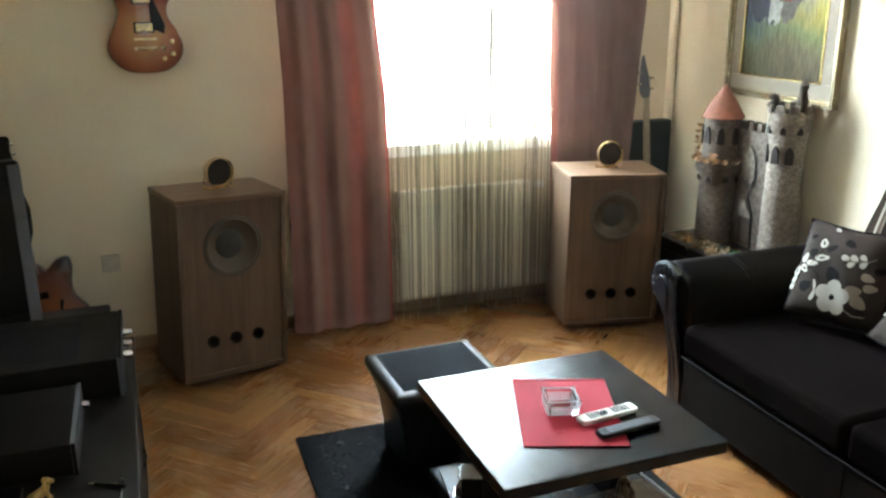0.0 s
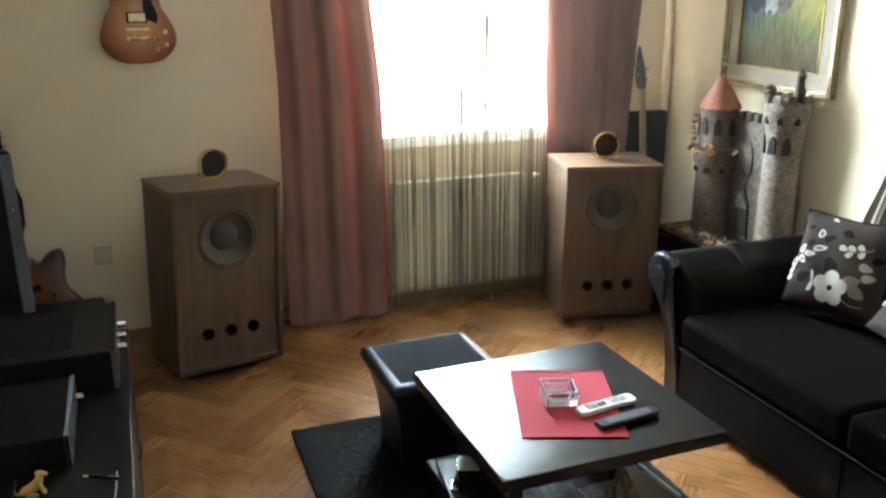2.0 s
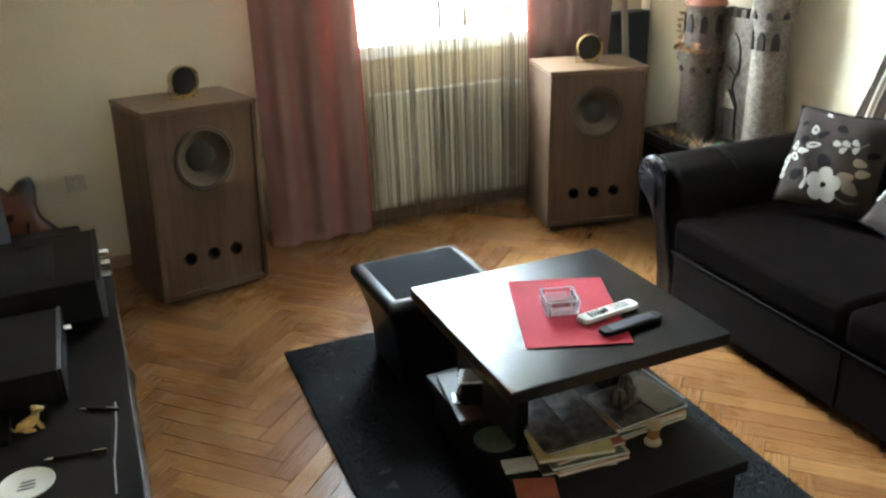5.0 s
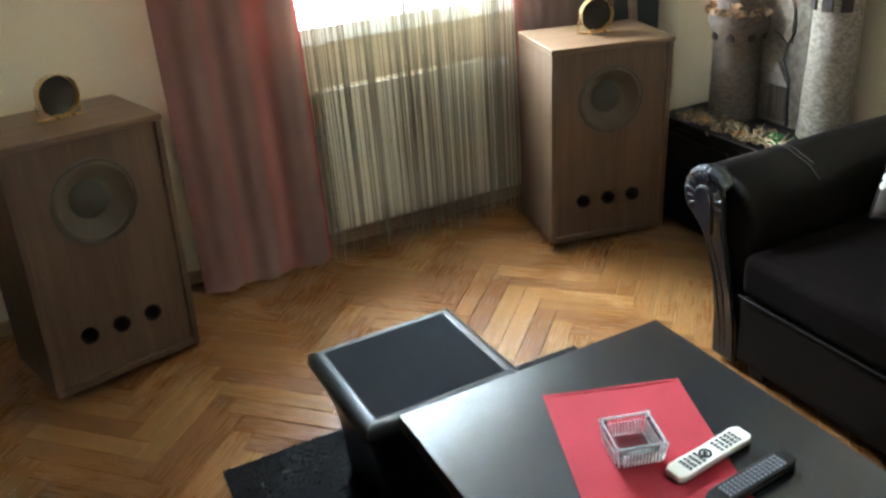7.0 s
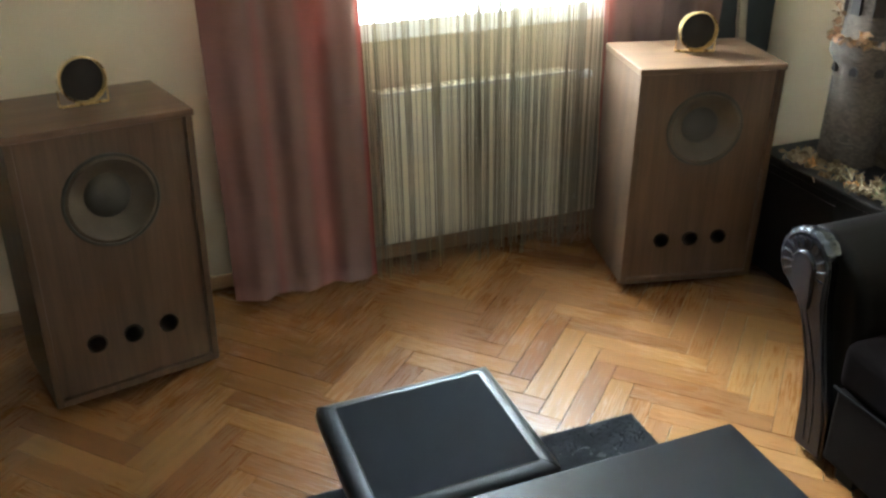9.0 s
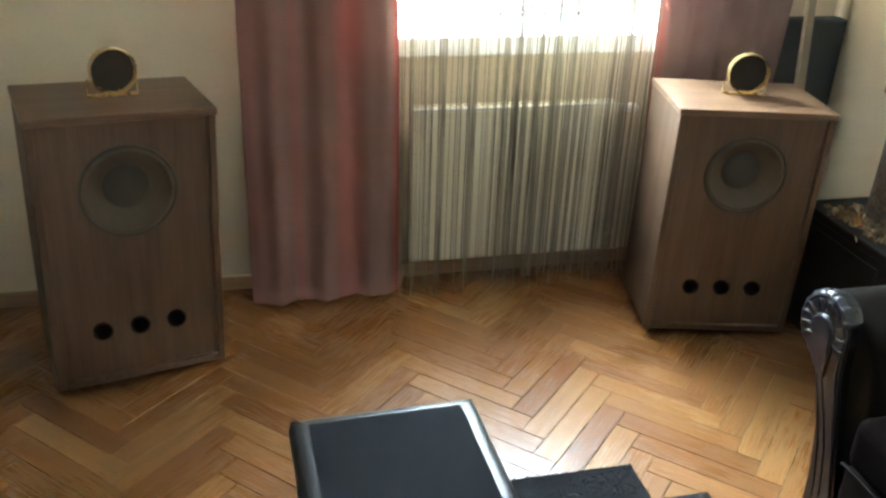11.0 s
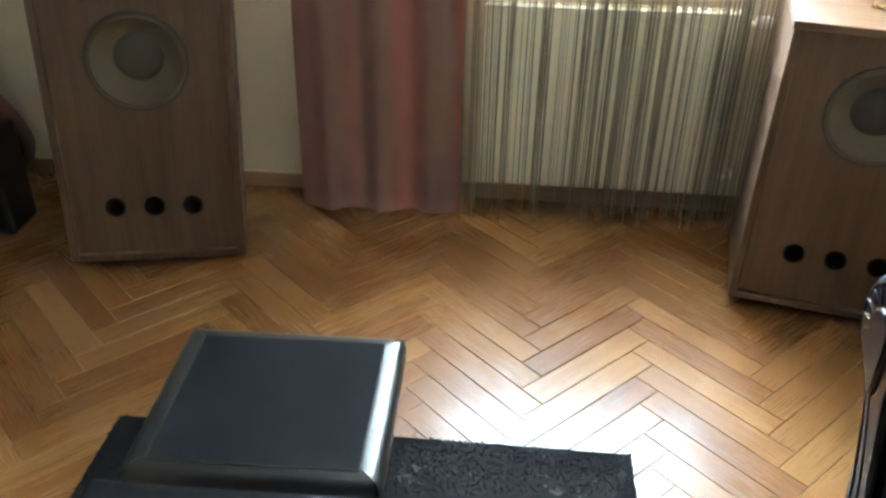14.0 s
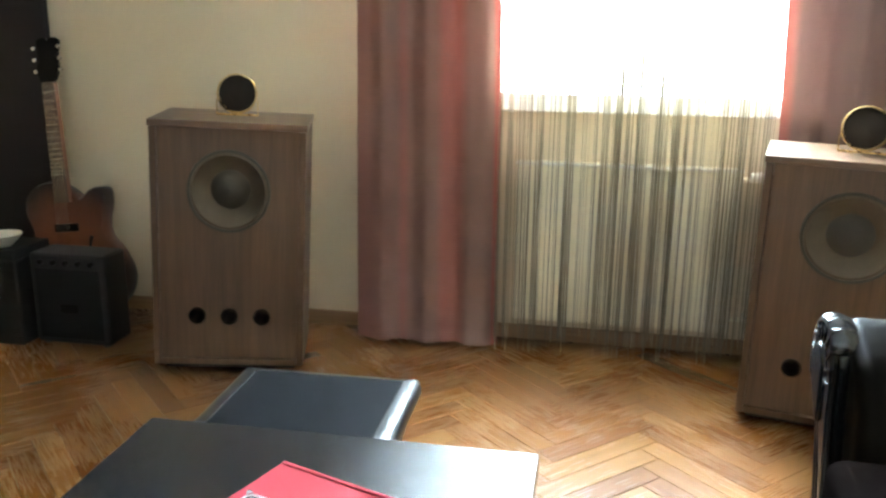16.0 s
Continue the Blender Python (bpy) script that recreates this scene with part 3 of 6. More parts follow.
def sofa():
    s = thing("sofa", 2.25, 1.0, 0, 0, "large black leather sofa with rolled arms along the wall", "sofa")
    to_x = Matrix(((0, 0, 1, 0), (1, 0, 0, 0), (0, 1, 0, 0), (0, 0, 0, 1)))
    for y, flip in ((1.895, 1), (-0.1, -1)):
        prof = [(flip * a + y, b) for a, b in arm_profile()]
        a = part("armrest", prism(prof, 0.065, 0.93, 0.03, m=to_x), M_ARMLEATHER, s)
        inner = [(flip * p + y, q) for p, q in arm_panel()]
        part("front_panel", prism(inner, 0.030, 0.075, 0.010, m=to_x), M_CUFF, a, "gathered glossy leather front")
        for k in range(11):
            c0 = radians(-35 + 23 * k)
            part("pleat", tube([(0.0305, flip * (0.057 + r * math.cos(c0 + w)) + y, 0.526 + r * math.sin(c0 + w)) for r, w in ((0.044, 0.0), (0.056, 0.05), (0.068, 0.03), (0.080, -0.04))], [0.0016, 0.0038, 0.0042, 0.0022], 7), M_CUFF, a)
        for e in (-0.012, 0.014):
            part("pleat", tube([(0.0302, flip * (p + e * f) + y, q) for p, q, f in ((0.028, 0.415, 0.7), (-0.006, 0.34, 0.9), (-0.040, 0.25, 1.0), (-0.062, 0.14, 0.9), (-0.070, 0.05, 0.8))], [0.0010, 0.0024, 0.0026, 0.0018, 0.0008], 7), M_ARMLEATHER, a)
        part("piping", tube([(0.042, p, q) for p, q in inner + inner[:1]], 0.0055, 6), M_LEATHER, a)
        scroll = [(flip * (0.056 - 0.040 * max(0.0, -math.sin(radians(k * 15))) ** 1.5 + 0.041 * math.cos(radians(k * 15)) * (1 - 0.62 * max(0.0, -math.sin(radians(k * 15))) ** 2)) + y, 0.525 + (0.043 if k <= 12 else 0.110) * math.sin(radians(k * 15))) for k in range(24)]
        band = []
        for k in range(66):
            c0 = radians(-45 + 3 * k)
            pucker = 0.0026 * math.sin(k * 0.93) + 0.0014 * math.sin(k * 1.71 + 1)
            ring = []
            for x, r in ((0.060, 0.070), (0.034, 0.074), (0.029, 0.081), (0.031, 0.088 + 0.4 * pucker), (0.040, 0.0940 + pucker), (0.054, 0.0955 + pucker), (0.067, 0.0935 + 0.6 * pucker), (0.078, 0.0900), (0.082, 0.0860), (0.075, 0.078)):
                ring.append((x, flip * (0.055 + r * math.cos(c0)) + y, 0.530 + r * math.sin(c0)))
            band.append(ring[::flip])
        part("cuff", loft(band), M_CUFF, a, "shiny gathered leather cuff")
        seam = []
        for k in range(8):
            c0 = radians(20 + 14 * k)
            seam.append((0.345, flip * (0.055 + 0.0905 * math.cos(c0)) + y, 0.530 + 0.0905 * math.sin(c0)))
        for x, p, q in ((0.348, -0.045, 0.5905), (0.352, -0.0855, 0.5555)):
            seam.append((x, flip * p + y, q))
        part("seam", tube(seam, 0.0020, 6), M_SEAM, a, "pale raised leather seam")
        part("seam", tube([(x + 0.020, p, q) for x, p, q in seam[:9]], 0.0018, 6), M_SEAM, a, "pale raised leather seam")
        part("scroll_button", prism(scroll, 0.022, 0.040, 0.008, m=to_x), M_CUFF, a)
    part("base", box(0.022, 0.92, 0.036, 1.762, 0.05, 0.275, 0.015, 3), M_LEATHERBASE, s)
    part("base_seam", tube([(0.0215, 0.90, 0.06), (0.0215, 0.90, 0.27)], 0.003, 6), M_LEATHERBASE, s)
    part("seam_piping", tube([(0.014, 0.04, 0.281), (0.014, 1.76, 0.281)], 0.005, 6), M_LEATHERBASE, s)
    for k in range(2):
        y0 = 0.04 + k * 0.861
        part("seat_cushion", box(0.005, 0.72, y0, y0 + 0.858, 0.286, 0.425, 0.035, 4), M_SEATCLOTH, s)
        part("back_cushion", box(0.66, 0.90, y0, y0 + 0.858, 0.41, 0.68, 0.07, 5), M_ARMLEATHER, s)
    part("backrest", box(0.86, 0.955, -0.08, 1.87, 0.05, 0.64, 0.02, 3), M_LEATHER, s)
    for x in (0.08, 0.86):
        for y in (0.1, 1.7):
            part("foot", box(x - 0.03, x + 0.03, y - 0.03, y + 0.03, 0.0, 0.05, 0.004), M_BLACKWOOD, s)


sofa()


# ---- rug ----
def rug():
    m, nt, b = nodes_of("shag_pile")
    pos = nt.nodes.new("ShaderNodeTexCoord").outputs["Object"]
    swirl = noise_node(nt, mapped(nt, pos, (24, 27, 0.0)), 1.0, 4.0, 0.7)
    sep = nt.nodes.new("ShaderNodeSeparateXYZ")
    nt.links.new(pos, sep.inputs[0])
    dx = maths(nt, 'SUBTRACT', 0.60, maths(nt, 'ABSOLUTE', sep.outputs[0], 0.0))
    dy = maths(nt, 'SUBTRACT', 0.85, maths(nt, 'ABSOLUTE', sep.outputs[1], 0.0))
    edge = maths(nt, 'MINIMUM', dx, dy)
    off = maths(nt, 'ABSOLUTE', maths(nt, 'SUBTRACT', edge, 0.115), 0.0)
    band = maths(nt, 'MULTIPLY', maths(nt, 'LESS_THAN', off, 0.028), maths(nt, 'GREATER_THAN', swirl, 0.60))
    fleck = maths(nt, 'GREATER_THAN', noise_node(nt, mapped(nt, pos, (13, 15, 0.0)), 1.0, 2.0), 0.735)
    geo = nt.nodes.new("ShaderNodeNewGeometry")
    base = ramp(nt, geo.outputs["Random Per Island"], [(0.0, (0.0025, 0.0025, 0.003)), (0.8, (0.0065, 0.006, 0.0065)), (1.0, (0.014, 0.0135, 0.0145))])
    col = mix(nt, maths(nt, 'MAXIMUM', band, fleck), base, (0.048, 0.046, 0.045))
    nt.links.new(col, b.inputs["Base Color"])
    set_in(b, "Roughness", 0.9), set_in(b, "Specular IOR Level", 0.12)
    r = thing("rug", 1.345, 2.296, 0.0005, 0, "black shaggy rug with broken pale grey pattern on the parquet", "rug")
    hx, hy = 0.595, 0.848
    part("backing", box(-hx, hx, -hy, hy, 0.0, 0.010, 0.003), m, r)
    rnd = random.Random(21)
    verts, faces = [], []
    for _ in range(95000):
        x, y = rnd.uniform(-hx, hx), rnd.uniform(-hy, hy)
        a, h = rnd.uniform(0, 6.283), rnd.uniform(0.004, 0.0095)
        w = 0.0023
        lx, ly = rnd.gauss(0, 0.0035), rnd.gauss(0, 0.0035)
        n = len(verts)
        verts += [(x - w * math.cos(a), y - w * math.sin(a), 0.006), (x + w * math.cos(a), y + w * math.sin(a), 0.006), (x + lx, y + ly, 0.006 + h)]
        faces.append((n, n + 1, n + 2))
    me = bpy.data.meshes.new("shag")
    me.from_pydata(verts, [], faces)
    me.materials.append(m)
    ob = new("shag", me)
    ob.parent = r
    tagged(ob, kind="stuff")


rug()


# ---- things on the coffee table ----
TOP_Z = 0.4875
M_GLASS, nt, b = nodes_of("clear_glass")
set_in(b, "Transmission Weight", 1.0), set_in(b, "Roughness", 0.02), set_in(b, "IOR", 1.5)
set_in(b, "Base Color", (0.98, 0.98, 0.985, 1))
# Whitened glass: the glints on rims, ribs and edges are put into its colour.
M_GLINTGLASS, nt, b = nodes_of("glint_whitened_glass")
set_in(b, "Transmission Weight", 0.30), set_in(b, "Roughness", 0.10), set_in(b, "IOR", 1.52), set_in(b, "Base Color", (0.93, 0.92, 0.95, 1)), set_in(b, "Specular IOR Level", 0.8)
M_IVORY = plain("ivory_plastic", (0.74, 0.71, 0.64), (0.66, 0.63, 0.56), 0.35, big=8, fine=120, relief=0.04)
M_KEY = plain("charcoal_rubber_key", (0.030, 0.031, 0.036), (0.020, 0.021, 0.025), 0.8, big=12, fine=150, relief=0.05, gloss=0.05)
M_SLATE = plain("slate_rubber_key", (0.13, 0.13, 0.145), (0.095, 0.095, 0.108), 0.7, big=12, fine=150, relief=0.05, gloss=0.15)
M_GREY = plain("grey_rubber", (0.10, 0.10, 0.11), (0.06, 0.06, 0.07), 0.6, big=12, fine=150, relief=0.05)
M_PALEGREY = plain("pale_grey_rubber", (0.40, 0.41, 0.43), (0.32, 0.33, 0.35), 0.55, big=12, fine=150, relief=0.05)


def placemat():
    bm = bmesh.new()
    nx, ny = 14, 20
    rnd = random.Random(2)
    rings = []
    for j in range(ny + 1):
        row = []
        for i in range(nx + 1):
            x, y = -0.149 + 0.298 * i / nx, -0.213 + 0.426 * j / ny
            row.append((x, y, 0.0022 + 0.0012 * math.sin(x * 21 + 1) * math.sin(y * 17)))
        rings.append(row)
    top = [[bm.verts.new(p) for p in row] for row in rings]
    low = [[bm.verts.new((p[0], p[1], 0.0002)) for p in row] for row in rings]
    for j in range(ny):
        for i in range(nx):
            bm.faces.new((top[j][i], top[j][i + 1], top[j + 1][i + 1], top[j + 1][i]))
            bm.faces.new((low[j][i], low[j + 1][i], low[j + 1][i + 1], low[j][i + 1]))
    for i in range(nx):
        for j in (0, ny):
            bm.faces.new((top[j][i], low[j][i], low[j][i + 1], top[j][i + 1]))
    for j in range(ny):
        for i in (0, nx):
            bm.faces.new((top[j][i], top[j + 1][i], low[j + 1][i], low[j][i]))
    t = thing("placemat", 1.424, 2.160, TOP_Z, -20, "red cloth placemat lying on the coffee table", "placemat")
    part("cloth", bm, M_RED, t)
    for y in (-0.2105, 0.2105):
        part("hem", box(-0.149, 0.149, y - 0.0055, y + 0.0025, 0.0015, 0.0042, 0.001, 1), M_RED, t)


placemat()
MAT_Z = TOP_Z + 0.0036


def ashtray():
    a = thing("ashtray", 1.408, 2.172, MAT_Z, -17, "square clear cut-glass ashtray on the red placemat", "ashtray")
    rings = []
    for z, h, r in ((0.0, 0.043, 0.006), (0.003, 0.046, 0.008), (0.042, 0.052, 0.010), (0.046, 0.051, 0.010), (0.046, 0.042, 0.008), (0.043, 0.040, 0.008), (0.018, 0.034, 0.010), (0.014, 0.028, 0.010)):
        rings.append([(x, y, z) for x, y in superloop(h, h, r, 5)])
    part("bowl", loft(rings), M_GLASS, a)
    part("rim", tube([(x, y, 0.0468) for x, y in superloop(0.0475, 0.0475, 0.008, 4)] + [(0.0475, 0.0395, 0.0468)], 0.0015, 6), M_GLINTGLASS, a, "glass rim whitened for its glints")
    for k in range(4):
        q = pose(0, 0, 0, 0, 0, 90 * k)
        bm = bmesh.new()
        for i in range(11):
            x = -0.034 + i * 0.0068
            tube([q @ Vector((x, 0.0472, 0.004)), q @ Vector((x, 0.0502, 0.032))], 0.0019, 6, bm)
        part("rib_band", bm, M_GLINTGLASS, a, "cut ribs whitened for their sparkle")
        part("inner_edge", tube([q @ Vector((-0.031, 0.031, 0.016)), q @ Vector((0.031, 0.031, 0.016))], 0.0016, 6), M_GLINTGLASS, a)
        part("corner_edge", tube([q @ Vector((0.0435, 0.0435, 0.002)), q @ Vector((0.0492, 0.0492, 0.045))], 0.0020, 6), M_GLINTGLASS, a)
        part("notch", tube([q @ Vector((0.044, 0.044, 0.0465)), q @ Vector((0.0505, 0.0505, 0.0465))], 0.0045, 8), M_GLASS, a)


ashtray()


def remote(name, x, y, z, rz, length, width, height, body_m, key_m, waist, label, cols, rows):
    r = thing(name, x, y, z, rz, label, "remote control", "remote controls")
    rings = []
    n = 18
    for zz, k in ((0.0, 0.86), (0.004, 0.97), (height * 0.6, 1.0), (height * 0.9, 0.97), (height, 0.86)):
        ring = []
        for i in range(2 * n):
            if i < n:
                s, side = -1 + 2 * i / (n - 1), 1
            else:
                s, side = 1 - 2 * (i - n) / (n - 1), -1
            endr = max(0.0, 1 - abs(s) ** 9) ** 0.5 * 0.35 + 0.65
            half = width / 2 * (1 - waist * math.cos(s * math.pi / 2) * 0.5 + waist * 0.25 * abs(s)) * endr
            ring.append((s * length / 2 * (1 - (1 - k) * 0.15), side * half * k, zz))
        rings.append(ring)
    part("body", loft(rings), body_m, r)
    kx, ky = 0.74 * length / cols, 0.74 * width / rows
    key = box(-kx * 0.32, kx * 0.32, -ky * 0.33, ky * 0.33, 0, 0.0022, 0.0006, 1)
    key_me = mesh_of("key", key, key_m)
    for i in range(cols):
        for j in range(rows):
            if cols // 2 - 2 <= i <= cols // 2 and waist > 0.15:
                continue
            ob = new("key", key_me)
            ob.parent = r
            ob.matrix_basis = pose(-0.36 * length + (i + 0.5) * 0.74 * length / cols, -0.34 * width + (j + 0.5) * 0.68 * width / rows, height - 0.0004)
    if waist > 0.15:
        part("ring_key", lathe([(0.013, 0.0), (0.013, 0.0022), (0.0085, 0.0026), (0.008, 0.0)], 24, m=pose(-0.012, 0, height - 0.0004)), key_m, r)
        part("centre_key", lathe([(0.0055, 0.0), (0.005, 0.002), (0, 0.0022)], 16, m=pose(-0.012, 0, height - 0.0004)), key_m, r)
        part("window", box(-length / 2 + 0.001, -length / 2 + 0.012, -width * 0.34, width * 0.34, 0.002, height * 0.8, 0.002), M_DARK, r, "black infrared window")
    return r


remote("remote_control", 1.516, 2.080, MAT_Z, 6.8, 0.198, 0.048, 0.016, M_IVORY, M_KEY, 0.22, "ivory remote control with charcoal keys on the placemat", 12, 4)
remote("remote_control", 1.534, 1.990, MAT_Z, 5.2, 0.206, 0.046, 0.015, M_DARK, M_SLATE, 0.02, "black remote control with slate grey keys on the placemat", 15, 4)


# ---- things on the table's shelf ----
SHELF_Z = 0.192
M_PAPER = plain("paper_edges", (0.62, 0.56, 0.45), (0.45, 0.40, 0.31), 0.8, big=9, fine=200, relief=0.3)
M_COVERS = [plain("magazine_cover", c, rough=0.5, big=14, fine=50, relief=0.05, spread=0.1, gloss=0.3) for c in ((0.09, 0.072, 0.055), (0.42, 0.15, 0.04), (0.46, 0.40, 0.28), (0.10, 0.12, 0.07), (0.30, 0.075, 0.035), (0.44, 0.33, 0.14))]


def magazine(x, y, z, rz, w, h, t, cover, label):
    m = thing("magazine", x, y, z, rz, label, "magazine", "magazines on the shelf")
    part("page_block", box(-w / 2 + 0.002, w / 2 - 0.002, -h / 2 + 0.002, h / 2 - 0.002, 0.001, t - 0.001), M_PAPER, m)
    part("cover", box(-w / 2, w / 2, -h / 2, h / 2, t - 0.001, t, 0.0), cover, m)
    part("back_cover", box(-w / 2, w / 2, -h / 2, h / 2, 0.0, 0.001), cover, m)


def photo_page(name, tones, seed):
    """A printed page: soft blocks of picture and grey text lines."""
    m, nt, b = nodes_of(name)
    tc = nt.nodes.new("ShaderNodeTexCoord").outputs["Object"]
    vor = nt.nodes.new("ShaderNodeTexVoronoi")
    set_in(vor, "Scale", 13.0)
    nt.links.new(mapped(nt, tc, (1 + 0.1 * seed, 1.3, 1)), vor.inputs["Vector"])
    fac = maths(nt, 'ADD', maths(nt, 'MULTIPLY', noise_node(nt, tc, 26.0 + seed, 5.0), 0.7), maths(nt, 'MULTIPLY', vor.outputs["Distance"], 0.5))
    nt.links.new(ramp(nt, fac, tones), b.inputs["Base Color"])
    set_in(b, "Roughness", 0.5), set_in(b, "Specular IOR Level", 0.25)
    return m


M_PAGE = photo_page("printed_page", [(0.30, (0.014, 0.010, 0.008)), (0.50, (0.040, 0.029, 0.021)), (0.64, (0.10, 0.075, 0.054)), (0.78, (0.030, 0.020, 0.015))], 1)
rnd = random.Random(9)
z = SHELF_Z + 0.0005
for k, tt in enumerate((0.009, 0.012, 0.007, 0.010, 0.008, 0.011, 0.007)):
    magazine(1.300 + rnd.uniform(-0.018, 0.022), 1.960 + rnd.uniform(-0.034, 0.010), z, -3 + rnd.uniform(-11, 11), 0.215, 0.250, tt, M_COVERS[k % 6], "worn magazine in a pile on the shelf")
    z += tt + 0.0004
# an open magazine lies on top of the pile
om = thing("magazine", 1.297, 1.967, z + 0.0005, -3, "open brown-grey magazine lying face up on the pile", "magazine", "magazines on the shelf")
for sx in (-1, 1):
    rings = []
    for i in range(9):
        f = i / 8
        x = sx * f * 0.108
        h = 0.0065 * math.sin(min(1, f * 1.15) * math.pi) ** 0.7 + 0.001
        rings.append([(x, -0.122, 0), (x, 0.118, 0), (x, 0.118, h + 0.002), (x, -0.122, h + 0.002)])
    part("page_block", loft(rings), M_PAGE, om)
z2 = SHELF_Z + 0.0005
for k, tt in enumerate((0.010, 0.009, 0.012, 0.008, 0.010)):
    magazine(1.553 + rnd.uniform(-0.008, 0.008), 1.987 + rnd.uniform(-0.01, 0.01), z2, 91 + rnd.uniform(-5, 5), 0.19, 0.24, tt, M_PAGE if k == 4 else M_COVERS[(k * 2 + 1) % 6], "worn magazine in a flat pile")
    z2 += tt + 0.0004


def spool():
    m = wood("spool_wood", (0.42, 0.28, 0.16), (0.58, 0.42, 0.26), 0.5, scale=3)
    s = thing("thread_spool", 1.525, 1.842, SHELF_Z + 0.0005, 0, "small pale wooden thread spool standing on the shelf", "spool")
    part("core", lathe([(0.0, 0.0), (0.0235, 0.0), (0.0245, 0.003), (0.0235, 0.008), (0.012, 0.016), (0.0115, 0.048), (0.0235, 0.056), (0.0245, 0.061), (0.0235, 0.064), (0.0, 0.064)], 28), m, s)
    part("thread", lathe([(0.0125, 0.017), (0.0165, 0.020), (0.0165, 0.044), (0.0125, 0.047)], 28), M_COVERS[1], s, "brown thread")


spool()


M_GLOSSWHITE = plain("glossy_white_plastic", (0.80, 0.81, 0.82), (0.74, 0.75, 0.76), 0.14, big=8, fine=120, relief=0.02, spread=0.04, coat=0.8)


def gadget():
    g = thing("camera_gadget", 1.145, 2.235, SHELF_Z + 0.0205, -22, "small white and black gadget on the leather case", "gadget")
    part("body", box(-0.034, 0.044, -0.035, 0.040, 0.0, 0.078, 0.006, 3), M_DARK, g)
    part("lid", box(-0.036, 0.046, -0.037, 0.042, 0.0782, 0.086, 0.003, 2), M_GLOSSWHITE, g, "glossy white lid")
    part("hinge", tube([(-0.038, -0.030, 0.074), (-0.038, 0.034, 0.074)], 0.005, 8), M_CHROME, g)
    part("dial", lathe([(0.026, 0.0), (0.027, 0.005), (0.021, 0.010), (0.008, 0.013), (0.0, 0.013)], 30, m=pose(-0.036, 0.0, 0.027, 0, -62, 0)), M_CHROME, g, "shiny chrome dial")
    part("foot", box(-0.060, -0.034, -0.026, 0.026, 0.0, 0.010, 0.004, 2), M_CHROME, g)


gadget()


def leather_case():
    c = thing("leather_case", 1.135, 2.275, SHELF_Z + 0.0005, -8, "flat dark brown leather case lying on the shelf", "case")
    br = plain("dark_brown_leather", (0.030, 0.016, 0.010), (0.016, 0.009, 0.006), 0.5, big=9, fine=140, relief=0.2, depth=0.001, gloss=0.2)
    part("body", box(-0.052, 0.075, -0.135, 0.135, 0.0, 0.016, 0.005, 3), br, c)
    part("flap", box(-0.054, 0.020, -0.137, 0.137, 0.0162, 0.0195, 0.0015), br, c)
    part("zip", tube([(0.0755, -0.125, 0.009), (0.0755, 0.125, 0.009)], 0.0022, 6), M_BRASS, c, "brass zip")


leather_case()


def shelf_bits():
    m = plain("green_glaze", (0.10, 0.13, 0.08), (0.06, 0.08, 0.05), 0.3, big=12, relief=0.1)
    solid("saucer", lathe([(0.0, 0.0), (0.035, 0.0), (0.055, 0.008), (0.064, 0.014), (0.062, 0.016), (0.05, 0.010), (0.0, 0.005)], 36), m, "dull green glazed saucer on the shelf", "saucer", m=pose(1.125, 2.03, SHELF_Z + 0.0005))
    solid("note_card", box(-0.045, 0.045, -0.025, 0.025, 0.0, 0.012, 0.001), M_PAPER, "small cream paper pad on the shelf", "note pad", m=pose(1.135, 1.905, SHELF_Z + 0.0005, 0, 0, -12))
    solid("booklet", box(-0.055, 0.055, -0.04, 0.04, 0.0, 0.008, 0.001), M_COVERS[4], "dark red booklet on the shelf", "booklet", m=pose(1.13, 1.80, SHELF_Z + 0.0005, 0, 0, -20))
    br = plain("dark_bronze", (0.12, 0.082, 0.048), (0.030, 0.020, 0.013), 0.42, metal=0.5, big=30, fine=160, relief=0.5)
    o = thing("ornament", 1.512, 1.985, z2 + 0.0006, 20, "small knobbly bronze ornament standing on magazines", "ornament")
    part("base", box(-0.05, 0.05, -0.032, 0.032, 0.0, 0.012, 0.004), br, o)
    rn = random.Random(4)
    for k in range(9):
        x, y, h = rn.uniform(-0.036, 0.036), rn.uniform(-0.02, 0.02), rn.uniform(0.03, 0.080)
        part("knob", tube([(x, y, 0.010), (x + rn.uniform(-0.01, 0.01), y + rn.uniform(-0.008, 0.008), 0.010 + h * 0.6), (x + rn.uniform(-0.016, 0.016), y, 0.010 + h)], [0.013, 0.015, 0.007], 9), br, o)
    t = thing("clear_tray", 1.612, 1.990, z2 + 0.0006, 5, "clear plastic tray leaning on the magazines", "tray")
    bm = bmesh.new()
    box(-0.05, 0.05, -0.095, 0.095, 0.0, 0.003, 0.001, 1, bm)
    box(0.047, 0.05, -0.095, 0.095, 0.003, 0.022, 0.001, 1, bm)
    part("sheet", bm, M_GLASS, t)
    part("rim", tube([(0.0485, -0.094, 0.022), (0.0485, 0.094, 0.022)], 0.0028, 8), M_GLINTGLASS, t, "clear edge whitened for its glint")


shelf_bits()


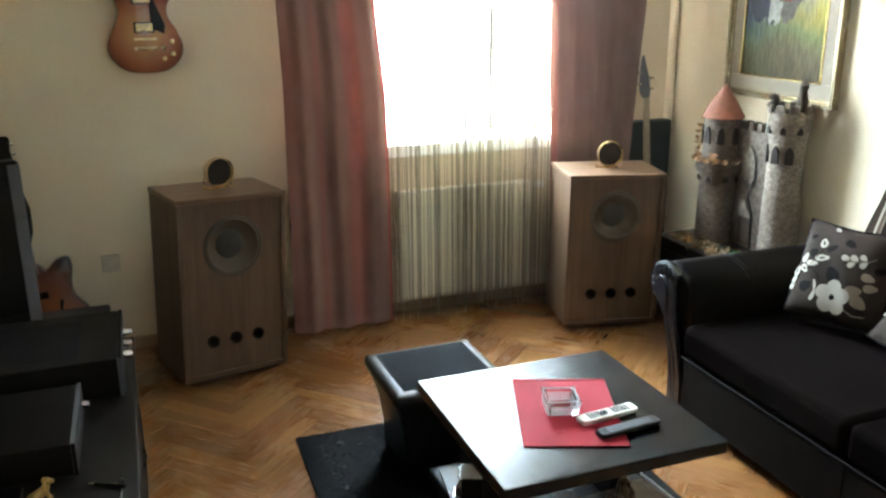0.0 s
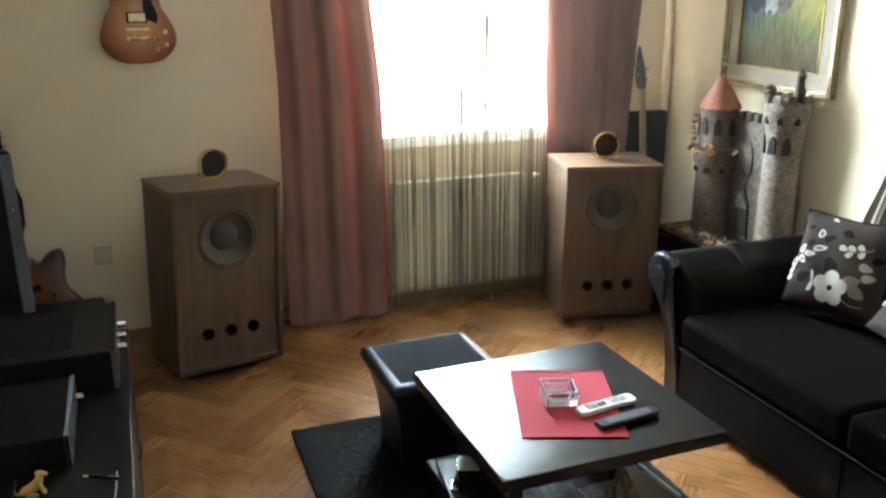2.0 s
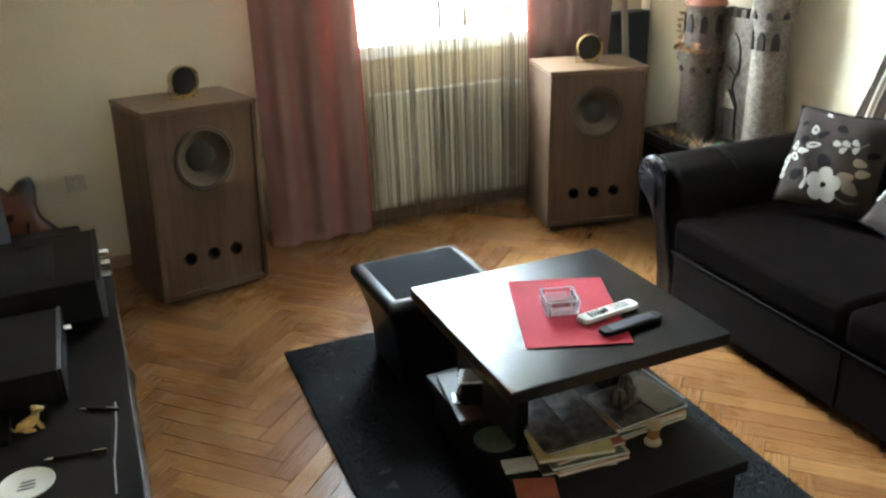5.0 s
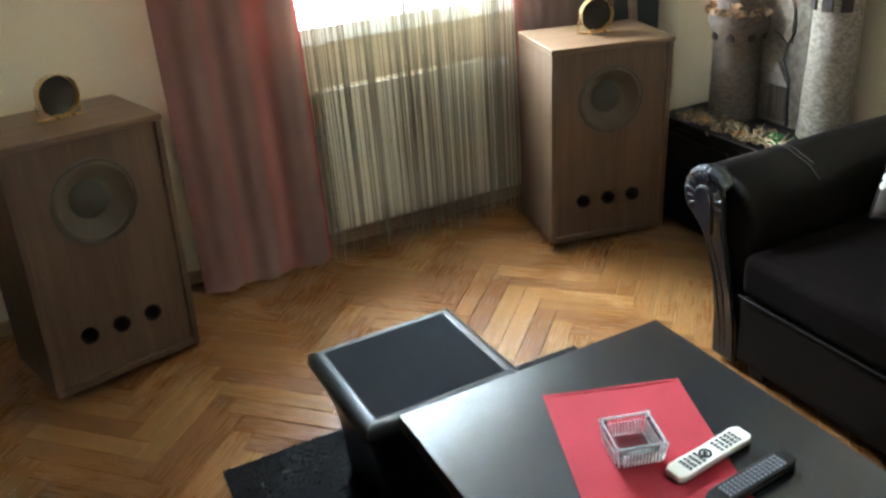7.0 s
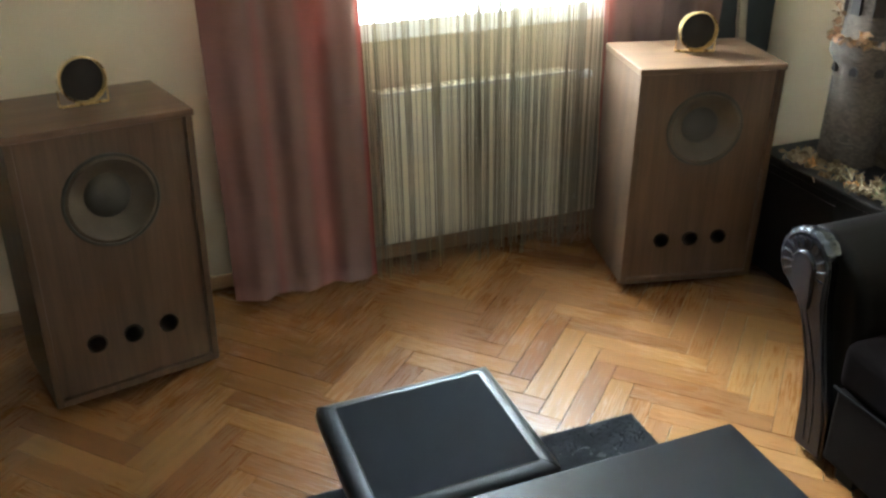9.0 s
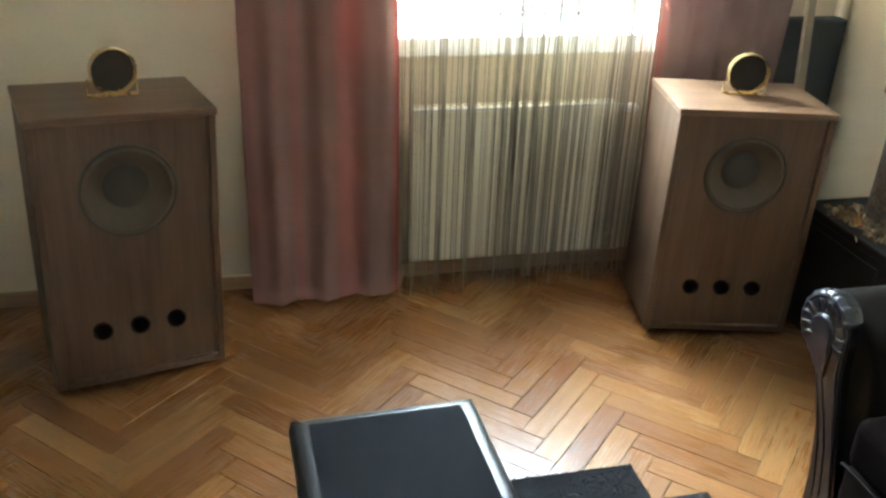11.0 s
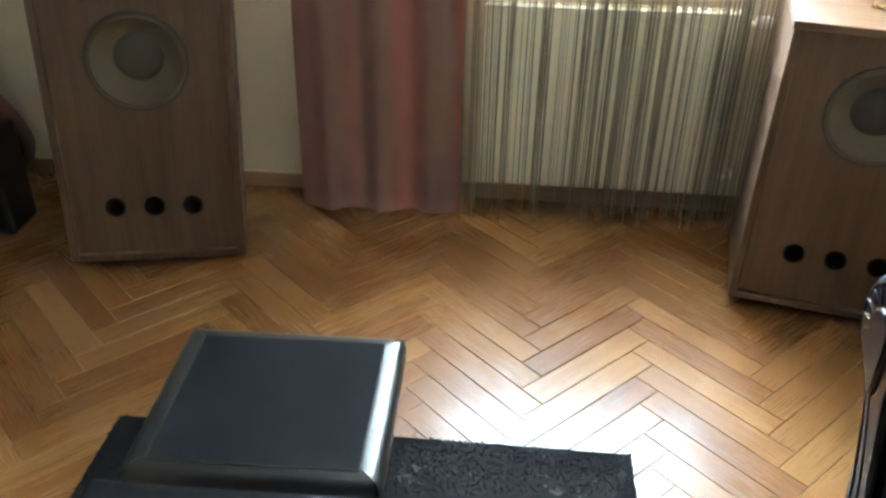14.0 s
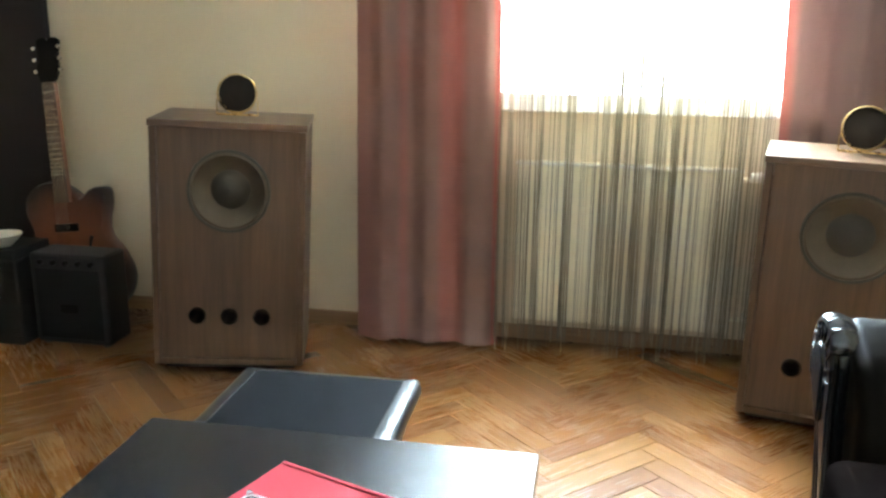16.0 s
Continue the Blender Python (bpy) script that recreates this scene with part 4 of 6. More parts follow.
# ---- cushions on the sofa ----
M_CUSHION = plain("grey_brown_cushion", (0.040, 0.029, 0.024), (0.026, 0.019, 0.016), 0.85, big=7, fine=260, relief=0.35, gloss=0.04)
M_PETAL = plain("white_print", (0.40, 0.355, 0.30), (0.32, 0.28, 0.235), 0.85, big=9, fine=260, relief=0.35, gloss=0.05)
M_DARKLEAF = plain("dark_print", (0.014, 0.011, 0.011), (0.009, 0.0075, 0.0075), 0.85, big=9, fine=260, relief=0.35, gloss=0.03)
M_TAN = plain("tan_print", (0.22, 0.175, 0.13), (0.16, 0.125, 0.09), 0.85, big=9, fine=260, relief=0.35, gloss=0.04)


def puff(u, v, t):
    e = max(0.0, (1 - abs(u) ** 2.6) * (1 - abs(v) ** 2.6))
    return t * e ** 0.55


def cushion_mesh(half, t, cover, uvs=False):
    bm = bmesh.new()
    n = 26
    grid = []
    for side in (1, -1):
        rows = []
        for j in range(n + 1):
            row = []
            for i in range(n + 1):
                u, v = -1 + 2 * i / n, -1 + 2 * j / n
                pinch = 1 - 0.07 * (1 - abs(u) ** 2) * abs(v) ** 4 - 0.07 * (1 - abs(v) ** 2) * abs(u) ** 4
                rim = i in (0, n) or j in (0, n)
                wr = 0.0035 * math.sin(9 * u + 4 * v) * (1 - abs(u * v))
                row.append(bm.verts.new((u * half * pinch, v * half * pinch, 0 if rim else side * (puff(u, v, t) + wr))))
            rows.append(row)
        grid.append(rows)
        for j in range(n):
            for i in range(n):
                bm.faces.new((rows[j][i], rows[j][i + 1], rows[j + 1][i + 1], rows[j + 1][i]))
    bmesh.ops.remove_doubles(bm, verts=bm.verts, dist=0.0005)
    return bm


def print_patch(outline, half, t, lift=0.0012):
    """A flat printed shape laid on the cushion's front."""
    bm = bmesh.new()
    cx, cy = sum(p[0] for p in outline) / len(outline), sum(p[1] for p in outline) / len(outline)

    def on(x, y):
        u, v = max(-0.99, min(0.99, x / half)), max(-0.99, min(0.99, y / half))
        return (x, y, puff(u, v, t) + 0.0035 * math.sin(9 * u + 4 * v) * (1 - abs(u * v)) + lift)

    rows = [[bm.verts.new(on(cx + (x - cx) * f, cy + (y - cy) * f)) for x, y in outline] for f in (1.0, 0.75, 0.5, 0.25)]
    n = len(outline)
    for a, b in zip(rows, rows[1:]):
        for i in range(n):
            bm.faces.new((a[i], a[(i + 1) % n], b[(i + 1) % n], b[i]))
    bm.faces.new(rows[-1])
    return bm


def print_ribbon(pts, half, t):
    """A thin printed stem along the cushion's front."""
    line = []
    for (x0, y0), (x1, y1) in zip(pts, pts[1:]):
        for k in range(4):
            x, y = x0 + (x1 - x0) * k / 4, y0 + (y1 - y0) * k / 4
            u, v = x / half, y / half
            line.append((x, y, puff(u, v, t) + 0.0035 * math.sin(9 * u + 4 * v) * (1 - abs(u * v)) + 0.0002))
    return tube(line, [0.0018] * len(line), 5)


def leaf_shape(x, y, length, width, ang):
    c, s = math.cos(radians(ang)), math.sin(radians(ang))
    pts = []
    for k in range(16):
        a = 6.28318 * k / 16
        px, py = math.cos(a) * length / 2, math.sin(a) * width / 2 * (1 - 0.35 * math.cos(a))
        pts.append((x + c * px - s * py, y + s * px + c * py))
    return pts


def flower_cushion(m, label):
    half, t = 0.215, 0.075
    c = tagged(new("cushion"), label, "cushion", "cushions on the sofa")
    c.matrix_basis = m
    part("cover", cushion_mesh(half, t, M_CUSHION), M_CUSHION, c)
    for k in range(5):
        a = 90 + 72 * k
        x, y = 0.01 + 0.043 * math.cos(radians(a)), -0.105 + 0.043 * math.sin(radians(a))
        part("petal", print_patch([(x + 0.033 * math.cos(q * 0.3927), y + 0.033 * math.sin(q * 0.3927)) for q in range(16)], half, t, 0.0018), M_PETAL, c, "white printed petal")
    part("flower_eye", print_patch(leaf_shape(0.01, -0.105, 0.024, 0.024, 0), half, t, 0.0028), M_DARKLEAF, c)
    for x, y, ll, w, a in ((-0.160, 0.035, 0.045, 0.026, 70), (-0.185, -0.03, 0.050, 0.028, 75), (-0.150, -0.012, 0.044, 0.030, -35), (-0.118, 0.018, 0.055, 0.024, 8), (-0.080, 0.050, 0.066, 0.027, 14), (-0.095, 0.115, 0.042, 0.034, 110), (-0.188, -0.070, 0.036, 0.022, 60), (-0.19, -0.1, 0.036, 0.022, 60), (0.02, 0.072, 0.036, 0.024, -5), (0.055, 0.078, 0.036, 0.024, -20), (0.05, 0.05, 0.034, 0.022, 40), (0.09, 0.088, 0.034, 0.024, -25), (0.098, 0.06, 0.034, 0.024, 50), (-0.06, 0.185, 0.03, 0.014, -20)):
        lf = part("leaf", print_patch(leaf_shape(x, y, ll, w, a), half, t), M_PETAL, c, "white printed leaf")
        if w > 0.025:
            part("leaf_vein", print_patch(leaf_shape(x, y, ll * 0.5, w * 0.3, a), half, t, 0.0020), M_CUSHION, lf)
    for x, y, ll, w, a in ((0.13, 0.01, 0.058, 0.034, -8), (0.15, -0.03, 0.058, 0.034, 12), (0.09, -0.06, 0.07, 0.05, 20), (0.12, -0.10, 0.07, 0.05, -30)):
        part("leaf", print_patch(leaf_shape(x, y, ll, w, a), half, t), M_TAN, c, "tan printed leaf")
    for x, y, ll, w, a in ((-0.015, -0.010, 0.075, 0.055, 130), (-0.125, 0.065, 0.042, 0.036, 40), (-0.12, -0.085, 0.065, 0.045, 30), (-0.05, 0.1, 0.055, 0.026, 35), (-0.15, 0.135, 0.03, 0.02, 20), (0.02, 0.135, 0.05, 0.03, -20), (0.17, 0.05, 0.05, 0.03, 20)):
        part("leaf", print_patch(leaf_shape(x, y, ll, w, a), half, t), M_DARKLEAF, c, "black printed leaf")
    part("stem", print_patch([(-0.08 + 0.012 * math.sin(k * 0.5) + (0.004 if side else 0), -0.05 - 0.01 * k if not side else -0.05 - 0.01 * (9 - k)) for side in (0, 1) for k in range(10)], half, t), M_PETAL, c)
    for pts in ([(-0.19, -0.11), (-0.165, -0.03), (-0.13, 0.0), (-0.085, -0.02), (-0.045, -0.07)], [(-0.13, 0.0), (-0.10, 0.06), (-0.07, 0.13)], [(0.02, 0.06), (0.06, 0.064), (0.11, 0.075), (0.15, 0.10)], [(0.06, -0.14), (0.11, -0.16), (0.17, -0.15)]):
        part("stem", print_ribbon(pts, half, t), M_DARKLEAF if pts[0][0] < 0 else M_TAN, c)
    part("piping", tube([(x * half, y * half, 0) for x, y in [(-1, -1), (0, -0.93), (1, -1), (0.93, 0), (1, 1), (0, 0.93), (-1, 1), (-0.93, 0), (-1, -1)]], 0.004, 6), M_DARKLEAF, c)
    return c


def facing(x, y, z, turn, tip, roll):
    """A pose whose front looks towards -x, turned about the upright, tipped back and rolled."""
    return Matrix.Translation((x, y, z)) @ pose(0, 0, 0, 0, 0, -90 + turn) @ pose(0, 0, 0, 90 - tip, 0, 0) @ pose(0, 0, 0, 0, 0, roll)


flower_cushion(facing(2.795, 2.512, 0.640, 18, 22, 0) @ Matrix.Scale(0.89, 4), "grey-brown cushion with a white flower print on the sofa")
flower_cushion(facing(2.80, 2.06, 0.62, 0, 38, -10) @ Matrix.Scale(0.89, 4), "grey-brown flower-print cushion slumped on the sofa seat")


def stripe_cloth():
    m, nt, b = nodes_of("striped_cushion")
    tc = nt.nodes.new("ShaderNodeTexCoord").outputs["Object"]
    sep = nt.nodes.new("ShaderNodeSeparateXYZ")
    nt.links.new(tc, sep.inputs[0])
    f = maths(nt, 'FRACT', maths(nt, 'MULTIPLY', sep.outputs[0], 11.0), 0.0)
    col = ramp(nt, f, [(0.0, (0.030, 0.019, 0.014)), (0.36, (0.30, 0.25, 0.195)), (0.50, (0.065, 0.042, 0.031)), (0.70, (0.15, 0.11, 0.078)), (0.80, (0.016, 0.011, 0.009))], True)
    nt.links.new(col, b.inputs["Base Color"])
    set_in(b, "Roughness", 0.9), set_in(b, "Specular IOR Level", 0.04)
    bump(nt, b, noise_node(nt, tc, 300.0), 0.3, 0.001)
    return m


solid("cushion", cushion_mesh(0.23, 0.08, None), stripe_cloth(), "brown and cream striped cushion leaning on the sofa back", "cushion", "cushions on the sofa", m=facing(3.03, 2.38, 0.86, 5, 12, -11))


# ---- castle corner ----

def stone_mat(name, light, dark, mortar, scale):
    m, nt, b = nodes_of(name)
    tc = nt.nodes.new("ShaderNodeTexCoord").outputs["UV"]
    br = nt.nodes.new("ShaderNodeTexBrick")
    set_in(br, "Scale", scale), set_in(br, "Mortar Size", 0.02), set_in(br, "Mortar Smooth", 0.6), set_in(br, "Brick Width", 0.42), set_in(br, "Row Height", 0.24)
    set_in(br, "Color1", rgb(light)), set_in(br, "Color2", rgb(dark)), set_in(br, "Mortar", rgb(mortar))
    nt.links.new(tc, br.inputs["Vector"])
    oc = nt.nodes.new("ShaderNodeTexCoord").outputs["Object"]
    blot = noise_node(nt, oc, 38.0, 6.0, 0.6)
    big = noise_node(nt, oc, 7.0, 3.0, 0.5)
    col = mix(nt, 0.38, br.outputs["Color"], ramp(nt, blot, [(0.30, tuple(x * 0.6 for x in dark)), (0.68, light)]), 'MIX')
    col = mix(nt, maths(nt, 'MULTIPLY', big, 0.75), col, mix(nt, 1.0, col, (0.62, 0.47, 0.36), 'MULTIPLY'))
    nt.links.new(col, b.inputs["Base Color"])
    set_in(b, "Roughness", 0.9)
    bump(nt, b, maths(nt, 'ADD', blot, maths(nt, 'MULTIPLY', br.outputs["Fac"], -0.6)), 0.55, 0.004)
    return m


M_STONE = stone_mat("castle_stone", (0.40, 0.345, 0.285), (0.14, 0.110, 0.085), (0.075, 0.057, 0.043), 34.0)
M_STONE2 = stone_mat("castle_stone_dark", (0.20, 0.160, 0.125), (0.080, 0.059, 0.045), (0.048, 0.036, 0.028), 34.0)
M_TERRA = plain("terracotta_roof", (0.26, 0.088, 0.046), (0.15, 0.050, 0.028), 0.8, big=14, fine=90, relief=0.5, depth=0.004)
M_HOLE = plain("dark_opening", (0.035, 0.022, 0.016), (0.02, 0.013, 0.010), 0.9, big=14, fine=90)


def tower_skin(profile, segments, wob, seed):
    """A slightly uneven round tower with texture coordinates round it."""
    rnd = random.Random(seed)
    bm = bmesh.new()
    lay = bm.loops.layers.uv.verify()
    rows = []
    for r, z in profile:
        rows.append([bm.verts.new(((r + rnd.uniform(-wob, wob)) * math.cos(6.28318 * i / segments), (r + rnd.uniform(-wob, wob)) * math.sin(6.28318 * i / segments), z + rnd.uniform(-wob, wob) * 0.5)) for i in range(segments)])
    for j in range(len(rows) - 1):
        for i in range(segments):
            k = (i + 1) % segments
            f = bm.faces.new((rows[j][i], rows[j][k], rows[j + 1][k], rows[j + 1][i]))
            for loop, (ii, jj) in zip(f.loops, ((i, j), (i + 1, j), (i + 1, j + 1), (i, j + 1))):
                loop[lay].uv = (ii / segments * 0.6, profile[jj][1])
    bm.faces.new(rows[-1])
    return bm


def arch(w, h, d):
    pts = [(-w / 2, 0), (w / 2, 0), (w / 2, h * 0.6), (w * 0.3, h * 0.86), (0, h), (-w * 0.3, h * 0.86), (-w / 2, h * 0.6)]
    return prism(pts, -d, d, 0.0)


def crenels(name, parent, r, z, n, w, h, mat, t=0.018):
    for k in range(n):
        a = 360 * k / n
        part(name, box(r - t, r, -w / 2, w / 2, 0, h, 0.003), mat, parent, m=pose(0, 0, z, 0, 0, a))


def leaf_clump(bm, x, y, z, r, n, rnd):
    for _ in range(n):
        px, py, pz = x + rnd.gauss(0, r), y + rnd.gauss(0, r), z + abs(rnd.gauss(0, r * 0.55))
        q = pose(px, py, pz, rnd.uniform(-70, 70), rnd.uniform(-70, 70), rnd.uniform(0, 360))
        s = rnd.uniform(0.008, 0.02)
        vs = [bm.verts.new(q @ Vector(p)) for p in ((-s, 0, 0), (0, -s * 0.5, s * 0.18), (s, 0, 0), (0, s * 0.5, s * 0.18))]
        bm.faces.new(vs)


def castle():
    c = thing("model_castle", 3.03, 3.42, 0.4705, 0, "large grey stone model castle with two round towers", "model castle")
    # tall round tower
    tx, ty = 0.065, -0.19
    prof = [(0.092, 0.0), (0.089, 0.06), (0.086, 0.14), (0.084, 0.24), (0.082, 0.34), (0.081, 0.44), (0.081, 0.54), (0.083, 0.60), (0.092, 0.63), (0.098, 0.645), (0.099, 0.70), (0.099, 0.72)]
    t1 = part("round_tower", tower_skin(prof, 36, 0.0025, 3), M_STONE, c, "pale grey stone tower", pose(tx, ty, 0))
    crenels("merlon", t1, 0.099, 0.716, 9, 0.038, 0.040, M_STONE)
    for a in (150, 195, 238):
        part("arched_window", arch(0.036, 0.085, 0.01), M_HOLE, t1, "dark arched window", pose(0, 0, 0, 0, 0, a) @ pose(0.080, 0, 0.48, 90, 0, 90))
        part("corbel_arch", arch(0.024, 0.035, 0.01), M_HOLE, t1, "dark arched recess", pose(0, 0, 0, 0, 0, a + 20) @ pose(0.093, 0, 0.622, 90, 0, 90))
    for a, h in ((150, 0.075), (262, 0.15)):
        q = pose(0, 0, 0.73, 0, 0, a) @ pose(0.075, 0, 0)
        part("gargoyle", tube([q @ Vector(p) for p in ((0, 0, 0), (0.008, 0, h * 0.3), (-0.004, 0.004, h * 0.6), (0.010, 0, h * 0.82), (0.004, 0, h))], [0.020, 0.026, 0.017, 0.021, 0.006], 10), M_STONE2, t1, "small dark stone gargoyle")
    # shorter tower with a roof and balcony
    sx, sy = -0.01, 0.185
    prof = [(0.098, 0.0), (0.096, 0.10), (0.095, 0.22), (0.094, 0.34), (0.112, 0.372), (0.118, 0.385), (0.118, 0.425), (0.094, 0.428), (0.090, 0.45), (0.088, 0.56), (0.088, 0.652)]
    t2 = part("roofed_tower", tower_skin(prof, 34, 0.002, 6), M_STONE2, c, "dark grey stone tower", pose(sx, sy, 0))
    part("roof", lathe([(0.100, 0.645), (0.102, 0.652), (0.074, 0.703), (0.045, 0.752), (0.020, 0.790), (0.004, 0.812), (0.0, 0.813)], 30), M_TERRA, t2, "orange terracotta cone roof")
    part("roof_base", lathe([(0.100, 0.645), (0.0, 0.6455)], 30), M_TERRA, t2)
    for a in (140, 185, 230, 275):
        part("arched_window", arch(0.034, 0.085, 0.01), M_HOLE, t2, "dark arched window", pose(0, 0, 0, 0, 0, a) @ pose(0.086, 0, 0.52, 90, 0, 90))
        part("corbel_arch", arch(0.024, 0.03, 0.01), M_HOLE, t2, "dark arched recess", pose(0, 0, 0, 0, 0, a + 22) @ pose(0.096, 0, 0.325, 90, 0, 90))
    crenels("balcony_block", t2, 0.118, 0.423, 10, 0.04, 0.02, M_STONE2)
    # wall between the towers
    w = part("castle_wall", box(0.03, 0.085, -0.11, 0.12, 0.0, 0.60, 0.004), M_STONE, c, "pale stone wall between the towers")
    for k in range(4):
        part("merlon", box(0.034, 0.081, -0.10 + k * 0.056, -0.068 + k * 0.056, 0.5995, 0.64, 0.003), M_STONE, w)
    gate_wood = wood("castle_gate_wood", (0.030, 0.018, 0.012), (0.065, 0.038, 0.024), 0.7, scale=6, axis=2)
    part("gate", box(0.022, 0.034, -0.045, 0.045, 0.02, 0.165, 0.003), gate_wood, w, "dark brown plank gate")
    for k in range(4):
        part("gate_plank", box(0.019, 0.024, -0.042 + 0.0215 * k, -0.0235 + 0.0215 * k, 0.024, 0.160, 0.0015), gate_wood, w)
    part("gable", prism([(-0.058, 0.165), (0.058, 0.165), (0.0, 0.255)], 0.008, 0.0298, 0.003, m=Matrix(((0, 0, 1, 0), (1, 0, 0, 0), (0, 1, 0, 0), (0, 0, 0, 1)))), M_STONE, w, "pale stone gable over the gate")
    part("bare_tree", tube([(0.004, -0.075, 0.02), (0.004, -0.066, 0.12), (0.006, -0.062, 0.20), (0.004, -0.030, 0.27), (0.006, -0.040, 0.33), (0.004, -0.068, 0.38), (0.008, -0.060, 0.46)], [0.006, 0.0055, 0.005, 0.0045, 0.004, 0.004, 0.002], 8), M_DARKMATT, w, "thin dark bare tree")
    part("bare_tree", tube([(0.004, -0.040, 0.33), (0.006, 0.0, 0.36), (0.006, 0.03, 0.37)], [0.0035, 0.003, 0.0015], 8), M_DARKMATT, w, "dark bare branch")
    part("relief_arch", arch(0.10, 0.20, 0.006), M_STONE, w, "pale stone relief arch", pose(0.027, 0.01, 0.33, 90, 0, 90))
    # ivy and small figures on the balcony
    rn = random.Random(12)
    ivy = plain("dry_ivy", (0.30, 0.16, 0.075), (0.12, 0.075, 0.04), 0.8, big=30, fine=150, relief=0.3)
    bm = bmesh.new()
    for a in range(100, 300, 18):
        x, y = sx + 0.112 * math.cos(radians(a)), sy + 0.112 * math.sin(radians(a))
        leaf_clump(bm, x, y, 0.43, 0.013, 14, rn)
    for k in range(5):
        leaf_clump(bm, sx - 0.09, sy + 0.055, 0.48 + 0.03 * k, 0.010, 8, rn)
    part("dry_ivy", bm, ivy, c, "rusty dried ivy on the balcony")
    bloom = plain("dried_orange_flower", (0.44, 0.24, 0.12), (0.32, 0.15, 0.07), 0.8, big=30, fine=150, relief=0.3)
    for a, n, r in ((215, 34, 0.013), (165, 22, 0.012)):
        bm = bmesh.new()
        leaf_clump(bm, sx + 0.115 * math.cos(radians(a)), sy + 0.115 * math.sin(radians(a)), 0.435, r, n, rn)
        leaf_clump(bm, sx + 0.118 * math.cos(radians(a)), sy + 0.118 * math.sin(radians(a)), 0.462, r * 0.5, n // 3, rn)
        part("dried_flower", bm, bloom, c, "small dried orange flowers")
    c.scale.z = 0.965
    return c


castle()


def castle_table():
    t = thing("side_table", 2.80, 3.09, 0.0, 0, "low black side table with a curved glossy top", "side table")
    edge = [(0.055, 0.0), (0.025, 0.06), (0.005, 0.16), (0.0, 0.30), (0.0, 0.45), (0.004, 0.66), (0.02, 0.715), (0.412, 0.715), (0.412, 0.0)]
    part("top", prism(edge, 0.440, 0.470, 0.004), M_BLACKWOOD, t)
    inner = [(0.07, 0.02), (0.035, 0.08), (0.014, 0.17), (0.008, 0.30), (0.008, 0.45), (0.012, 0.66), (0.028, 0.705), (0.40, 0.705), (0.40, 0.02)]
    part("edge_band", tube([(x - 0.001, y, 0.468) for x, y in edge[:7]], 0.0045, 8), M_SEAM, t, "pale edge band")
    part("cabinet", prism(inner, 0.03, 0.4395, 0.003), M_BLACKWOOD, t)
    part("plinth", box(0.07, 0.39, 0.04, 0.68, 0.0, 0.0295), M_DARKMATT, t)
    part("door", box(0.003, 0.012, 0.31, 0.64, 0.06, 0.41, 0.002), M_BLACKWOOD, t)


castle_table()


def garland():
    """Dried leaves, twigs and moss round the castle's foot."""
    rn = random.Random(31)
    leaf = plain("dried_leaves", (0.26, 0.17, 0.09), (0.09, 0.058, 0.033), 0.8, big=35, fine=150, relief=0.3)
    orange = plain("orange_leaf", (0.50, 0.22, 0.06), (0.34, 0.13, 0.035), 0.7, big=25, fine=150, relief=0.3)
    moss = plain("green_moss", (0.045, 0.17, 0.05), (0.02, 0.085, 0.028), 0.85, big=40, fine=180, relief=0.4)
    straw = plain("straw", (0.46, 0.36, 0.22), (0.30, 0.22, 0.13), 0.75, big=25, fine=150, relief=0.3)
    g = thing("dried_garland", 2.90, 3.45, 0.4705, 0, "dried leaves, twigs and green moss round the castle", "dried plants")
    bm = bmesh.new()
    for k in range(26):
        leaf_clump(bm, rn.uniform(-0.07, 0.02), rn.uniform(-0.16, 0.26), 0.004, 0.02, 16, rn)
    tagged(part("leaf_litter", bm, leaf, g), kind="stuff")
    bm = bmesh.new()
    leaf_clump(bm, -0.055, 0.135, 0.012, 0.014, 16, rn)
    part("orange_leaf", bm, orange, g, "bright orange dried leaves")
    bm = bmesh.new()
    leaf_clump(bm, -0.05, -0.06, 0.012, 0.010, 8, rn)
    part("orange_leaf", bm, orange, g, "bright orange dried leaves")
    bm = bmesh.new()
    leaf_clump(bm, -0.005, -0.185, 0.012, 0.022, 60, rn)
    part("moss", bm, moss, g, "bright green moss")
    for k in range(30):
        x, y = rn.uniform(-0.07, 0.0), rn.uniform(-0.26, 0.02)
        a = rn.uniform(0, 6.28)
        ll = rn.uniform(0.03, 0.07)
        part("twig", tube([(x, y, 0.006), (x + ll * 0.5 * math.cos(a), y + ll * 0.5 * math.sin(a), 0.024), (x + ll * math.cos(a), y + ll * math.sin(a), rn.uniform(0.01, 0.05))], [0.0035, 0.0025, 0.001], 5), straw, g, "pale straw twig")
    for k in range(12):
        bm = bmesh.new()
        r = rn.uniform(0.010, 0.018)
        q = pose(rn.uniform(-0.075, -0.01), rn.uniform(-0.2, 0.24), r * 0.7, rn.uniform(0, 90), rn.uniform(0, 90), 0)
        lathe([(0, -r), (r * 0.6, -r * 0.75), (r * 0.95, -r * 0.1), (r * 0.8, r * 0.5), (r * 0.3, r * 0.95), (0, r)], 9, bm, q)
        part("pine_cone", bm, leaf, g, "brown pine cone")


garland()


